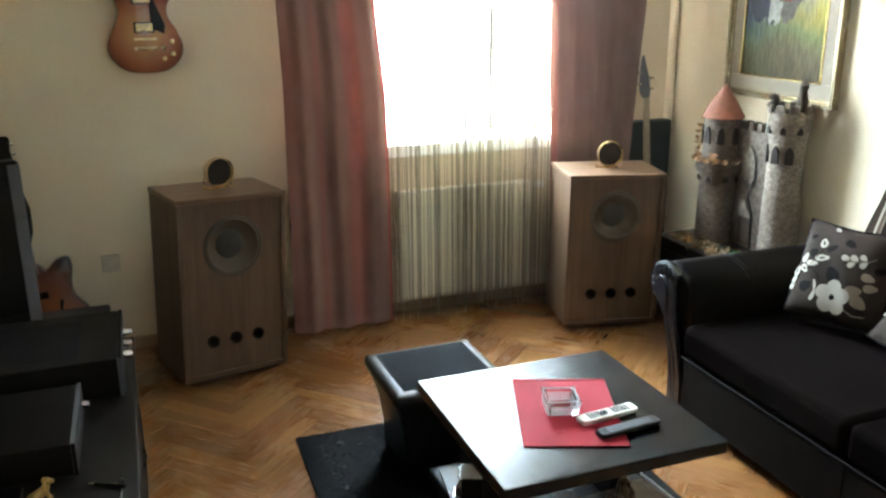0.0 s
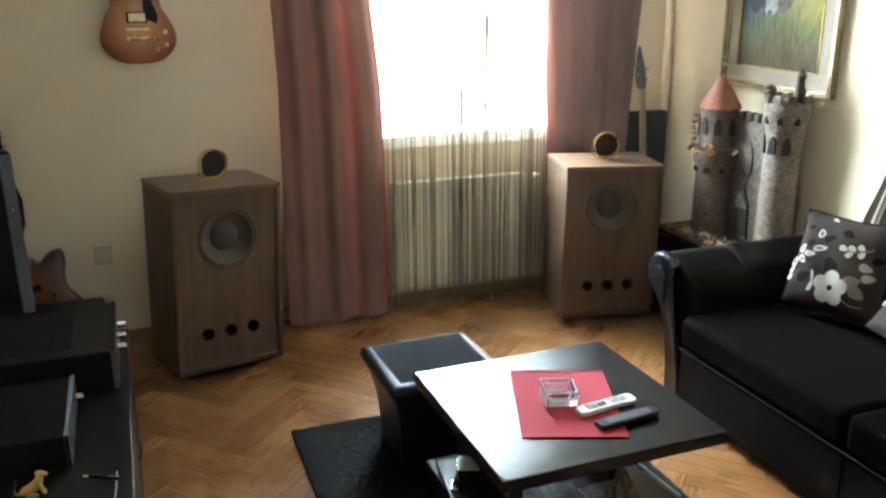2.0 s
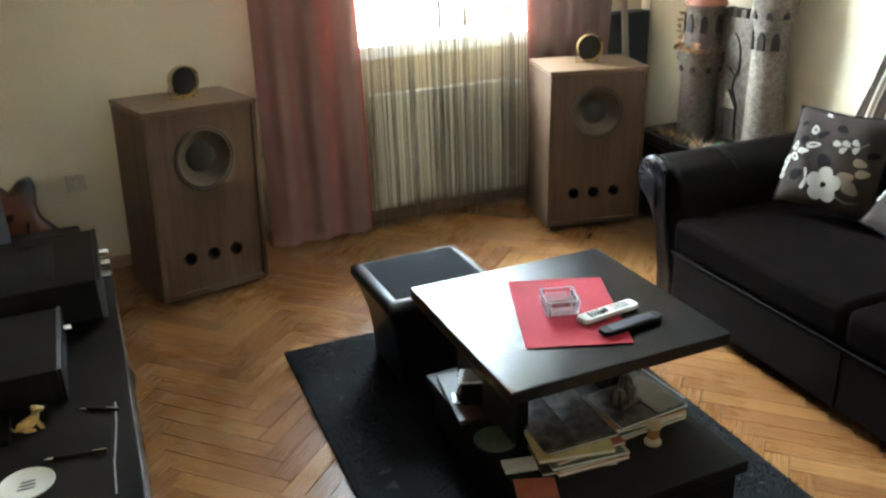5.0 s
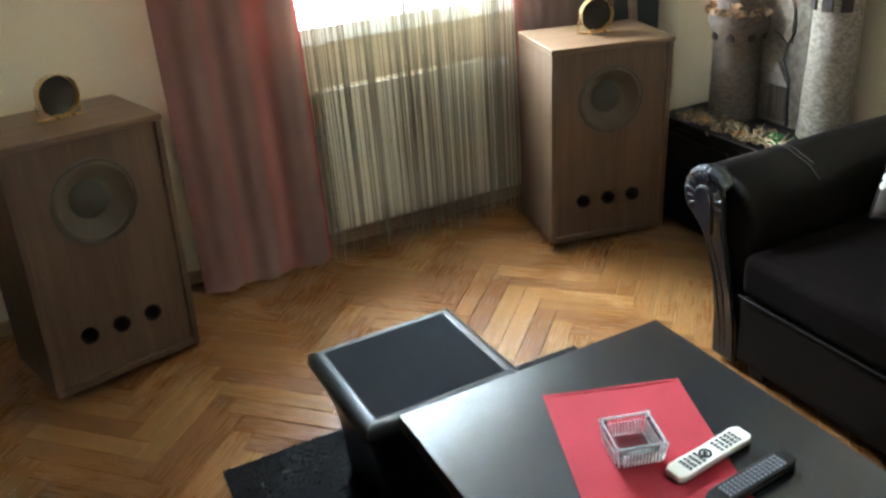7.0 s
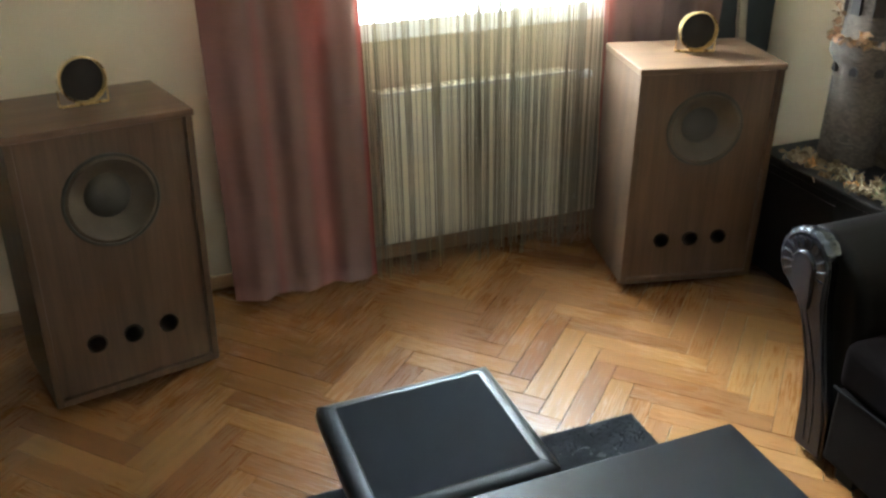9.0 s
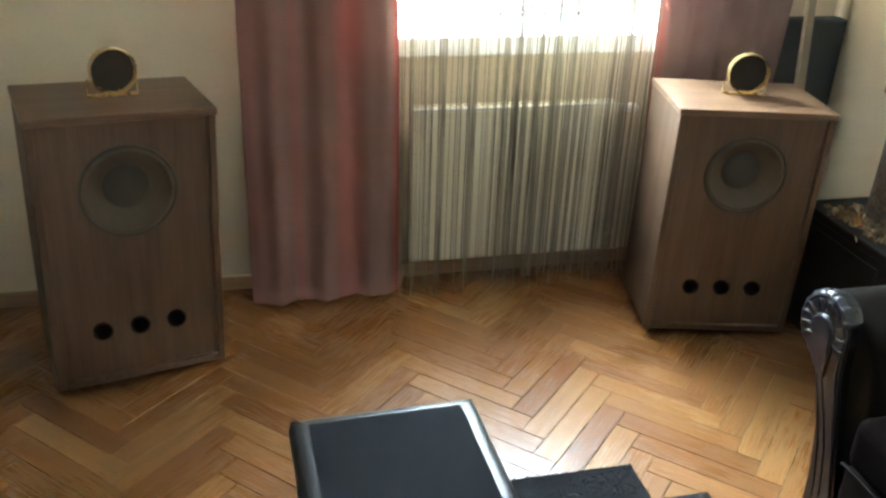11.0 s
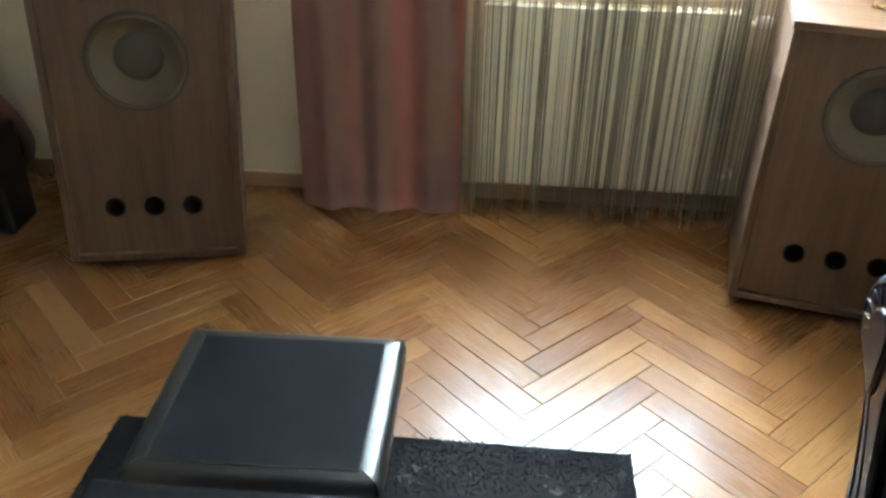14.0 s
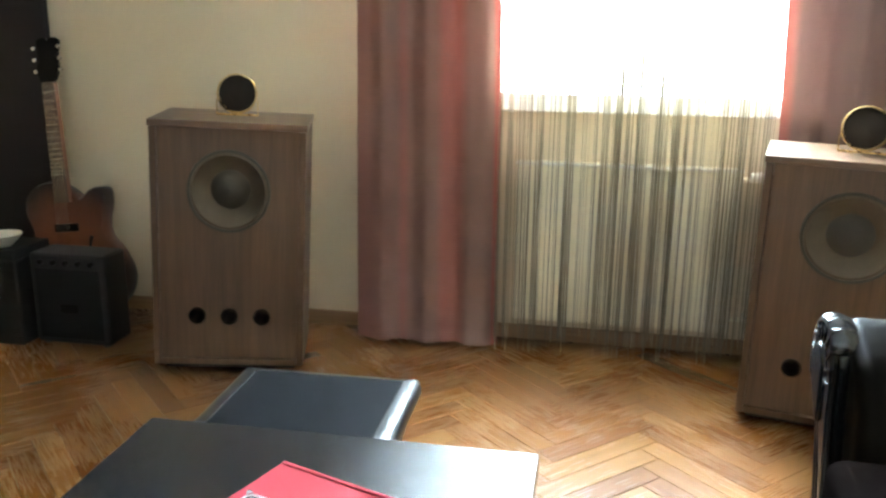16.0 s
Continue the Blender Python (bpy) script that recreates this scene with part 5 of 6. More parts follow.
# ---- framed painting ----
def painting():
    m, nt, b = nodes_of("painted_canvas")
    tc = nt.nodes.new("ShaderNodeTexCoord").outputs["Object"]
    sep = nt.nodes.new("ShaderNodeSeparateXYZ")
    nt.links.new(tc, sep.inputs[0])
    wob = noise_node(nt, mapped(nt, tc, (9, 9, 5)), 1.0, 5.0)
    h = maths(nt, 'ADD', sep.outputs[2], maths(nt, 'MULTIPLY', maths(nt, 'SUBTRACT', wob, 0.5), 0.22))
    side = maths(nt, 'ADD', sep.outputs[1], maths(nt, 'MULTIPLY', maths(nt, 'SUBTRACT', wob, 0.5), 0.3))
    warm = ramp(nt, h, [(0.10, (0.085, 0.062, 0.040)), (0.20, (0.120, 0.095, 0.056)), (0.27, (0.150, 0.135, 0.062)), (0.33, (0.19, 0.20, 0.065)), (0.39, (0.38, 0.31, 0.070)), (0.44, (0.42, 0.37, 0.13)), (0.50, (0.38, 0.35, 0.29)), (0.8, (0.40, 0.38, 0.35))])
    cool = ramp(nt, h, [(0.10, (0.050, 0.038, 0.024)), (0.20, (0.085, 0.076, 0.046)), (0.27, (0.095, 0.110, 0.070)), (0.33, (0.080, 0.120, 0.105)), (0.40, (0.070, 0.085, 0.130)), (0.48, (0.050, 0.050, 0.095)), (0.8, (0.08, 0.085, 0.14))])
    col = mix(nt, to_range(nt, maths(nt, 'MULTIPLY', maths(nt, 'ADD', side, 0.25), 2.0), 0.0, 1.0), warm, cool)
    streak = noise_node(nt, mapped(nt, tc, (70, 70, 14)), 1.0, 5.0, 0.65)
    col = mix(nt, 0.42, col, mix(nt, ramp(nt, streak, [(0.36, (0, 0, 0)), (0.62, (1, 1, 1))]), (0.045, 0.038, 0.022), mix(nt, 0.2, col, (0.32, 0.29, 0.17))))
    nt.links.new(col, b.inputs["Base Color"])
    set_in(b, "Roughness", 0.8), set_in(b, "Specular IOR Level", 0.15)
    bump(nt, b, streak, 0.3, 0.002)
    p = thing("framed_painting", WALL_X - 0.004, 3.455, 1.185, 0, "oil painting of grass and plumage in a wide gilt frame", "painting")
    W, H = 0.76, 0.98
    gold = plain("gilt_frame", (0.50, 0.41, 0.27), (0.34, 0.27, 0.16), 0.25, metal=0.75, big=10, fine=120, relief=0.15)
    lip = plain("gold_lip", (0.80, 0.62, 0.28), (0.62, 0.45, 0.18), 0.2, metal=0.95, big=10, fine=120, relief=0.1)
    linen = plain("linen_slip", (0.29, 0.225, 0.155), (0.25, 0.19, 0.13), 0.6, big=10, fine=300, relief=0.3)

    def rim(name, a, wdt, x0, x1, mat, label=""):
        hy, hz = W / 2 - a, H / 2 - a
        bm = bmesh.new()
        for y0, y1, z0, z1 in ((-hy, hy, -hz, -hz + wdt), (-hy, hy, hz - wdt, hz), (-hy, -hy + wdt, -hz + wdt, hz - wdt), (hy - wdt, hy, -hz + wdt, hz - wdt)):
            box(x0, x1, y0, y1, H / 2 + z0, H / 2 + z1, 0.004, 2, bm)
        part(name, bm, mat, p, label)

    rim("frame", 0.0, 0.016, -0.040, 0.0, gold, "gilt outer moulding")
    rim("frame", 0.0162, 0.014, -0.030, 0.0, gold)
    rim("slip", 0.0304, 0.070, -0.020, 0.0, linen, "wide beige linen slip")
    rim("lip", 0.1006, 0.007, -0.026, 0.0, lip, "bright gold inner lip")
    part("canvas", box(-0.010, 0.0, -W / 2 + 0.1078, W / 2 - 0.1078, 0.1078, H - 0.1078), m, p)
    ry = random.Random(8)
    pale = plain("pale_paint", (0.36, 0.34, 0.30), (0.22, 0.20, 0.17), 0.8, big=30, relief=0.4)
    red = plain("red_paint", (0.16, 0.05, 0.03), (0.09, 0.028, 0.02), 0.8, big=30, relief=0.4)
    navy = plain("dark_blue_paint", (0.035, 0.036, 0.055), (0.018, 0.019, 0.03), 0.8, big=30, relief=0.4)
    umber = plain("umber_paint", (0.13, 0.11, 0.09), (0.07, 0.058, 0.047), 0.8, big=30, relief=0.4)
    turn = Matrix(((0, 0, -1, 0), (-1, 0, 0, 0), (0, 1, 0, 0), (0, 0, 0, 1)))
    for k, (u, v, a, ll, w, mt) in enumerate(((-0.185, 0.57, 95, 0.42, 0.15, navy), (-0.135, 0.50, 104, 0.34, 0.07, navy), (0.075, 0.50, 48, 0.30, 0.075, umber), (0.035, 0.44, 60, 0.20, 0.07, umber), (0.005, 0.575, 82, 0.26, 0.11, red), (-0.088, 0.49, 82, 0.29, 0.045, pale), (-0.055, 0.405, 72, 0.11, 0.04, pale), (0.13, 0.63, 30, 0.16, 0.06, pale))):
        out = []
        for x, y in leaf_shape(u, v, ll, w, a):
            out.append((x + ry.uniform(-0.011, 0.011), y + ry.uniform(-0.016, 0.016)))
        part("brush_stroke", prism(out, 0.0102, 0.0106 + 0.0004 * k, 0.0, m=turn), mt, p)


painting()


# ---- guitars ----
def burst(name, inner, middle, outer, cx, cz, size, rough=0.25):
    m, nt, b = nodes_of(name)
    tc = nt.nodes.new("ShaderNodeTexCoord").outputs["Object"]
    mp = nt.nodes.new("ShaderNodeMapping")
    set_in(mp, "Location", (-cx / size, 0, -cz / (size * 1.15))), set_in(mp, "Scale", (1 / size, 0.0, 1 / (size * 1.15)))
    nt.links.new(tc, mp.inputs["Vector"])
    ln = nt.nodes.new("ShaderNodeVectorMath")
    ln.operation = 'LENGTH'
    nt.links.new(mp.outputs[0], ln.inputs[0])
    grain = noise_node(nt, mapped(nt, tc, (40, 40, 4)), 1.0, 4.0)
    f = maths(nt, 'ADD', ln.outputs["Value"], maths(nt, 'MULTIPLY', maths(nt, 'SUBTRACT', grain, 0.5), 0.15))
    col = ramp(nt, f, [(0.25, inner), (0.68, middle), (1.0, outer)])
    nt.links.new(col, b.inputs["Base Color"])
    set_in(b, "Roughness", rough), set_in(b, "Coat Weight", 0.5)
    bump(nt, b, grain, 0.05, 0.001)
    return m


UPRIGHT = pose(0, 0, 0, 90)
M_INLAY = plain("worn_inlay", (0.20, 0.13, 0.085), (0.14, 0.09, 0.06), 0.5, big=20, fine=120, relief=0.05)
M_FRET = wood("fretboard", (0.05, 0.028, 0.018), (0.10, 0.058, 0.036), 0.4, axis=2)
M_MAHOG = wood("neck_mahogany", (0.13, 0.045, 0.025), (0.22, 0.085, 0.045), 0.35, axis=2)


def neck_parts(g, z0, length, w0, w1, y, head_label):
    rings = [[(-w0 / 2, y, z0), (w0 / 2, y, z0), (w0 / 2, y + 0.022, z0), (-w0 / 2, y + 0.022, z0)], [(-w1 / 2, y, z0 + length), (w1 / 2, y, z0 + length), (w1 / 2, y + 0.022, z0 + length), (-w1 / 2, y + 0.022, z0 + length)]]
    nk = part("neck", loft(rings), M_MAHOG, g)
    rings = [[(-w0 / 2, y - 0.006, z0), (w0 / 2, y - 0.006, z0), (w0 / 2, y - 0.0004, z0), (-w0 / 2, y - 0.0004, z0)], [(-w1 / 2, y - 0.006, z0 + length), (w1 / 2, y - 0.006, z0 + length), (w1 / 2, y - 0.0004, z0 + length), (-w1 / 2, y - 0.0004, z0 + length)]]
    fb = part("fretboard", loft(rings), M_FRET, nk)
    for k in range(1, 16):
        f = 1 - 0.93 ** k
        z = z0 + length * (1 - f * 1.15)
        if z < z0 + 0.01:
            break
        w = (w0 + (w1 - w0) * (z - z0) / length) / 2
        part("fret", box(-w, w, y - 0.0078, y - 0.0060, z - 0.001, z + 0.001), M_CHROME, nk)
        if k in (3, 5, 7, 9, 12):
            part("inlay", box(-w * 0.5, w * 0.5, y - 0.0070, y - 0.0060, z + 0.006, z + 0.014), M_INLAY, nk, "tan fret inlay")
    hz = z0 + length
    out = smooth_loop([(-w1 / 2, 0), (-0.040, 0.045), (-0.036, 0.10), (-0.042, 0.155), (-0.012, 0.165), (0.0, 0.155), (0.012, 0.165), (0.042, 0.155), (0.036, 0.10), (0.040, 0.045), (w1 / 2, 0)], 3)
    hd = part("headstock", prism(out, -0.016, 0.0, 0.001, m=pose(0, y - 0.002, hz, 90 - 8)), M_DARK, g, head_label)
    for sx in (-1, 1):
        for k in range(3):
            part("tuning_peg", box(sx * 0.042 - 0.008 + sx * 0.006, sx * 0.042 + 0.008 + sx * 0.006, y + 0.004, y + 0.012, hz + 0.035 + k * 0.042, hz + 0.049 + k * 0.042, 0.003), M_CHROME, hd, "chrome tuning peg")
    for k in range(6):
        f = (k - 2.5) / 2.5
        part("string", tube([(f * w0 * 0.42, y - 0.011, z0 - 0.20), (f * w1 * 0.4, y - 0.0095, hz)], 0.0006, 4), M_CHROME, nk)


def electric_guitar():
    g = thing("electric_guitar", 0.366, WALL_Y - 0.035, 1.352, 0, "sunburst electric guitar hanging on the wall", "guitar", "guitars")
    out = smooth_loop([(0, 0), (-0.09, 0.012), (-0.15, 0.065), (-0.163, 0.125), (-0.14, 0.19), (-0.108, 0.25), (-0.106, 0.295), (-0.128, 0.35), (-0.125, 0.40), (-0.075, 0.437), (-0.030, 0.445), (0.030, 0.40), (0.045, 0.345), (0.085, 0.345), (0.128, 0.375), (0.130, 0.345), (0.108, 0.295), (0.108, 0.25), (0.14, 0.19), (0.163, 0.125), (0.15, 0.065), (0.09, 0.012)], 5)
    m = burst("cherry_sunburst", (0.46, 0.20, 0.06), (0.30, 0.085, 0.03), (0.10, 0.022, 0.016), 0.0, 0.17, 0.19)
    part("body", prism(out, -0.025, 0.028, 0.008, m=UPRIGHT), m, g)
    part("pickguard", prism([(0.030, 0.20), (0.085, 0.175), (0.092, 0.21), (0.06, 0.30), (0.035, 0.37), (0.030, 0.33)], 0.030, 0.036, 0.001, m=UPRIGHT), M_DARKMATT, g, "black pickguard")
    for z in (0.205, 0.33):
        pk = part("pickup_ring", box(-0.045, 0.045, -0.034, -0.026, z - 0.024, z + 0.024, 0.002), M_DARK, g)
        part("pickup", box(-0.036, 0.036, -0.042, -0.0345, z - 0.018, z + 0.018, 0.003), M_BRASS, pk, "gold pickup cover")
    part("bridge", box(-0.048, 0.048, -0.042, -0.028, 0.148, 0.158, 0.002), M_BRASS, g, "gold bridge")
    part("tailpiece", box(-0.052, 0.052, -0.044, -0.028, 0.105, 0.120, 0.004), M_BRASS, g, "gold tailpiece")
    for x, z in ((0.075, 0.115), (0.115, 0.14), (0.078, 0.065), (0.116, 0.085)):
        part("knob", lathe([(0.011, 0.0), (0.0105, 0.012), (0.008, 0.014), (0, 0.0142)], 20, m=pose(x, -0.0275, z, 90)), M_BRASS, g, "amber control knob")
    neck_parts(g, 0.37, 0.42, 0.056, 0.043, -0.036, "black headstock")
    part("wall_hook", box(-0.02, 0.02, -0.02, 0.034, 0.80, 0.84, 0.004), M_DARK, g)


electric_guitar()


def archtop_guitar():
    g = thing("archtop_guitar", -0.185, 4.165, 0.02, 0, "dark sunburst hollow-body guitar leaning against the wall", "guitar", "guitars")
    g.matrix_basis = Matrix.Translation((-0.185, 4.165, 0.02)) @ pose(0, 0, 0, -7.5, 0, 0) @ pose(0, 0, 0, 0, -6, 0) @ Matrix.Diagonal((1.12, 1.0, 1.05, 1.0))
    out = smooth_loop([(0, 0), (-0.11, 0.012), (-0.185, 0.07), (-0.212, 0.15), (-0.185, 0.24), (-0.145, 0.30), (-0.140, 0.345), (-0.160, 0.41), (-0.150, 0.47), (-0.10, 0.51), (-0.035, 0.515), (0.03, 0.475), (0.055, 0.45), (0.10, 0.485), (0.145, 0.485), (0.152, 0.435), (0.138, 0.37), (0.142, 0.31), (0.185, 0.24), (0.212, 0.15), (0.185, 0.07), (0.11, 0.012)], 5)
    m = burst("brown_sunburst", (0.22, 0.070, 0.028), (0.14, 0.040, 0.019), (0.028, 0.010, 0.008), 0.0, 0.27, 0.215, 0.3)
    part("body", prism(out, -0.04, 0.04, 0.014, m=UPRIGHT), m, g)
    for sx in (-1, 1):
        part("sound_hole", tube([(sx * 0.075, -0.041, 0.18), (sx * 0.085, -0.0415, 0.22), (sx * 0.08, -0.0415, 0.27), (sx * 0.09, -0.041, 0.31)], [0.007, 0.005, 0.005, 0.007], 8), M_DARKMATT, g, "dark f-shaped sound hole")
    part("bridge", box(-0.06, 0.06, -0.056, -0.040, 0.205, 0.222, 0.003), M_DARK, g)
    part("tailpiece", box(-0.03, 0.03, -0.052, -0.041, 0.02, 0.14, 0.003), M_CHROME, g, "chrome tailpiece")
    part("pickup", box(-0.045, 0.045, -0.050, -0.040, 0.33, 0.36, 0.003), M_DARK, g, "black pickup")
    neck_parts(g, 0.44, 0.44, 0.056, 0.044, -0.056, "black headstock with chrome pegs")


archtop_guitar()


def corner_guitar():
    """Only the neck of an instrument shows over the speaker in the corner."""
    g = thing("bass_guitar", 3.00, 4.22, 0.02, 0, "dark-bodied guitar with a pale neck standing in the corner", "guitar", "guitars")
    g.matrix_basis = Matrix.Translation((3.03, 4.20, 0.02)) @ pose(0, 0, 0, -4, -2, 0)
    out = smooth_loop([(0, 0), (-0.10, 0.02), (-0.15, 0.10), (-0.11, 0.22), (-0.12, 0.33), (-0.06, 0.40), (0.05, 0.38), (0.11, 0.33), (0.11, 0.22), (0.15, 0.10), (0.10, 0.02)], 5)
    part("body", prism(out, -0.02, 0.02, 0.006, m=UPRIGHT), M_DARK, g)
    pale = wood("maple_neck", (0.24, 0.19, 0.13), (0.33, 0.27, 0.19), 0.4, axis=2)
    part("neck", loft([[(-0.020, -0.03, 0.36), (0.020, -0.03, 0.36), (0.020, -0.008, 0.36), (-0.020, -0.008, 0.36)], [(-0.014, -0.03, 1.10), (0.014, -0.03, 1.10), (0.014, -0.010, 1.10), (-0.014, -0.010, 1.10)]]), pale, g, "pale maple neck")
    part("headstock", prism(smooth_loop([(-0.018, 0), (-0.038, 0.04), (-0.034, 0.10), (-0.022, 0.17), (0.0, 0.235), (0.014, 0.17), (0.026, 0.09), (0.018, 0)], 4), -0.014, 0.0, 0.002, m=pose(0, -0.026, 1.10, 84)), M_GREY, g, "pointed dark grey headstock")
    for k in range(4):
        sx = -1 if k % 2 else 1
        part("tuning_peg", box(sx * 0.040 - 0.012, sx * 0.040 + 0.012, -0.02, -0.010, 1.14 + 0.03 * k, 1.155 + 0.03 * k, 0.003), M_CHROME, g, "chrome tuning peg")


corner_guitar()
M_CASE = plain("dark_green_case", (0.034, 0.042, 0.044), (0.020, 0.026, 0.028), 0.6, big=7, fine=140, relief=0.2)
ic = thing("instrument_case", 3.01, 4.30, 0.0, 0, "upright dark green case behind the corner speaker", "case")
part("shell", box(-0.13, 0.17, -0.035, 0.04, 0.0, 0.985, 0.012, 3), M_CASE, ic)
part("latch", box(-0.02, 0.02, -0.045, -0.034, 0.80, 0.84, 0.003), M_CHROME, ic, "small chrome latch")
structure("trim", tube([(WALL_X - 0.030, WALL_Y - 0.032, 0.0), (WALL_X - 0.030, WALL_Y - 0.032, CEIL)], 0.024, 18), M_WALL, "cream painted heating pipe in the corner", "pipe")


# ---- wall socket ----
M_OLDPLATE = plain("aged_plastic", (0.55, 0.49, 0.37), (0.44, 0.39, 0.29), 0.45, big=12, fine=120, relief=0.05)


def socket():
    s = thing("wall_socket", 0.100, WALL_Y - 0.001, 0.455, 0, "aged ivory power socket on the wall", "socket")
    part("plate", box(-0.042, 0.042, -0.024, 0.0, -0.042, 0.042, 0.007, 3), M_OLDPLATE, s)
    part("recess", lathe([(0.021, 0.0), (0.020, 0.001), (0.0195, -0.006), (0.0, -0.006)], 26, m=pose(0.0, -0.0245, 0.0, 90)), M_CAP, s)
    for x in (-0.0095, 0.0095):
        part("contact_hole", lathe([(0.0028, 0.002), (0.0, 0.0021)], 12, m=pose(x, -0.0175, 0, 90)), M_DARK, s)


socket()


# ---- media stand with its devices ----
STAND_Z = 0.55


def media_stand():
    s = thing("media_stand", -0.06, 1.85, 0.0, 0, "long black wooden media stand along the wall", "media stand")
    part("top", box(-0.30, 0.26, -1.05, 1.24, STAND_Z - 0.035, STAND_Z, 0.004), M_BLACKWOOD, s)
    part("back_panel", box(-0.29, -0.27, -1.02, 1.21, 0.06, STAND_Z - 0.0355), M_BLACKWOOD, s)
    for y in (-1.03, -0.29, 0.45, 1.20):
        part("side_panel", box(-0.269, 0.235, y - 0.012, y + 0.012, 0.0, STAND_Z - 0.0355, 0.002), M_BLACKWOOD, s)
    part("bottom_shelf", box(-0.268, 0.23, -1.017, 1.187, 0.045, 0.065), M_BLACKWOOD, s)
    for k in range(3):
        y = -1.015 + k * 0.74
        d = part("door", box(0.236, 0.254, y, y + 0.71, 0.07, STAND_Z - 0.04, 0.003), M_BLACKWOOD, s)
        part("handle", tube([(0.262, y + 0.30, 0.30), (0.268, y + 0.355, 0.30), (0.262, y + 0.41, 0.30)], 0.004, 8), M_CHROME, d, "chrome bar handle")


media_stand()


def knob(parent, x, y, z, r, l):
    part("knob", lathe([(r, 0.0), (r, l * 0.8), (r * 0.85, l), (0.0, l)], 22, m=pose(x, y, z, 0, 90, 0)), M_CHROME, parent, "chrome control knob")
    part("knob_face", lathe([(r * 0.8, 0.0), (r * 0.78, 0.0012), (0.0, 0.0014)], 22, m=pose(x + l, y, z, 0, 90, 0)), M_DARK, parent, "dark knob face")


def amplifier():
    a = thing("amplifier", 0.0, 2.80, STAND_Z + 0.0005, 0, "black hi-fi amplifier with three chrome knobs on the stand", "amplifier", "hi-fi devices")
    part("case", box(-0.27, 0.160, -0.215, 0.215, 0.012, 0.130, 0.004), M_DARK, a)
    part("front_panel", box(0.1605, 0.174, -0.216, 0.216, 0.010, 0.132, 0.003), M_DARK, a)
    bm = bmesh.new()
    for i in range(14):
        box(-0.23, 0.05, -0.15 + i * 0.022, -0.141 + i * 0.022, 0.1296, 0.1315, 0.0006, 1, bm)
    part("vent_grille", bm, M_DARKMATT, a)
    for y in (-0.085, 0.010, 0.105):
        knob(a, 0.174, y, 0.089, 0.0115, 0.028)
    # Grey strip: light catching the panel's end is put into the colour.
    part("lit_edge_strip", box(0.1595, 0.1745, -0.2165, -0.2145, 0.012, 0.1325, 0.0005), M_GREY, a)
    for x in (-0.22, 0.148):
        for y in (-0.17, 0.17):
            part("foot", lathe([(0.020, 0.0), (0.022, 0.003), (0.022, 0.010), (0.018, 0.0119), (0, 0.0119)], 20, m=pose(x, y, 0)), M_CHROME, a, "chrome foot")


amplifier()


def disc_player():
    a = thing("disc_player", -0.09, 2.35, STAND_Z + 0.0005, 0, "black disc player with one chrome knob on the stand", "disc player", "hi-fi devices")
    part("case", box(-0.20, 0.140, -0.18, 0.18, 0.008, 0.094, 0.003), M_DARK, a)
    part("front_panel", box(0.1405, 0.150, -0.181, 0.181, 0.006, 0.095, 0.002), M_DARK, a)
    part("edge_line", box(0.1395, 0.1503, -0.1815, 0.1815, 0.0945, 0.0962), M_GREY, a, "pale front edge")
    knob(a, 0.150, 0.12, 0.055, 0.011, 0.020)
    part("disc_tray", box(0.1502, 0.1515, -0.10, 0.03, 0.045, 0.060, 0.0004), M_GREY, a)
    for x in (-0.16, 0.11):
        for y in (-0.15, 0.15):
            part("foot", lathe([(0.012, 0.0), (0.013, 0.0079), (0, 0.0079)], 14, m=pose(x, y, 0)), M_CHROME, a, "chrome foot")


disc_player()


def television():
    t = thing("television", -0.388, 2.993, 0.615, -65, "slim black flat-screen television on a wall arm", "television")
    scr = plain("dark_screen", (0.010, 0.009, 0.009), (0.008, 0.007, 0.007), 0.22, big=3, fine=80, relief=0.0, gloss=0.2)
    part("casing", box(-0.045, 0.022, -0.33, 0.33, 0.0, 0.580, 0.014, 3), M_DARK, t)
    part("screen", box(0.0222, 0.0245, -0.285, 0.285, 0.07, 0.535, 0.001), scr, t)
    part("bezel", box(0.0222, 0.028, 0.287, 0.326, 0.01, 0.570, 0.003, 2), M_GREY, t, "dark grey bezel")
    part("speaker_bulge", tube([(-0.012, 0.328, 0.28), (-0.012, 0.337, 0.33), (-0.012, 0.339, 0.41), (-0.012, 0.329, 0.47)], [0.006, 0.013, 0.013, 0.006], 10), M_DARK, t)
    part("power_lamp", lathe([(0.004, 0.0), (0.0035, 0.002), (0.0, 0.0022)], 12, m=pose(0.0275, 0.306, 0.39, 0, 90, 0)), M_CHROME, t, "small chrome button")
    back = (pose(-0.388, 2.993, 0.615, 0, 0, -65)).inverted()
    part("wall_arm", tube([back @ Vector(p) for p in ((-0.415, 3.04, 0.95), (-0.60, 3.09, 0.95), (-0.76, 3.05, 0.95))], 0.018, 10), M_DARK, t)
    part("wall_plate", box(-0.012, 0.0, -0.09, 0.09, -0.09, 0.09, 0.002), M_DARK, t, "", back @ pose(LEFT_X + 0.0145, 3.05, 0.95))


television()


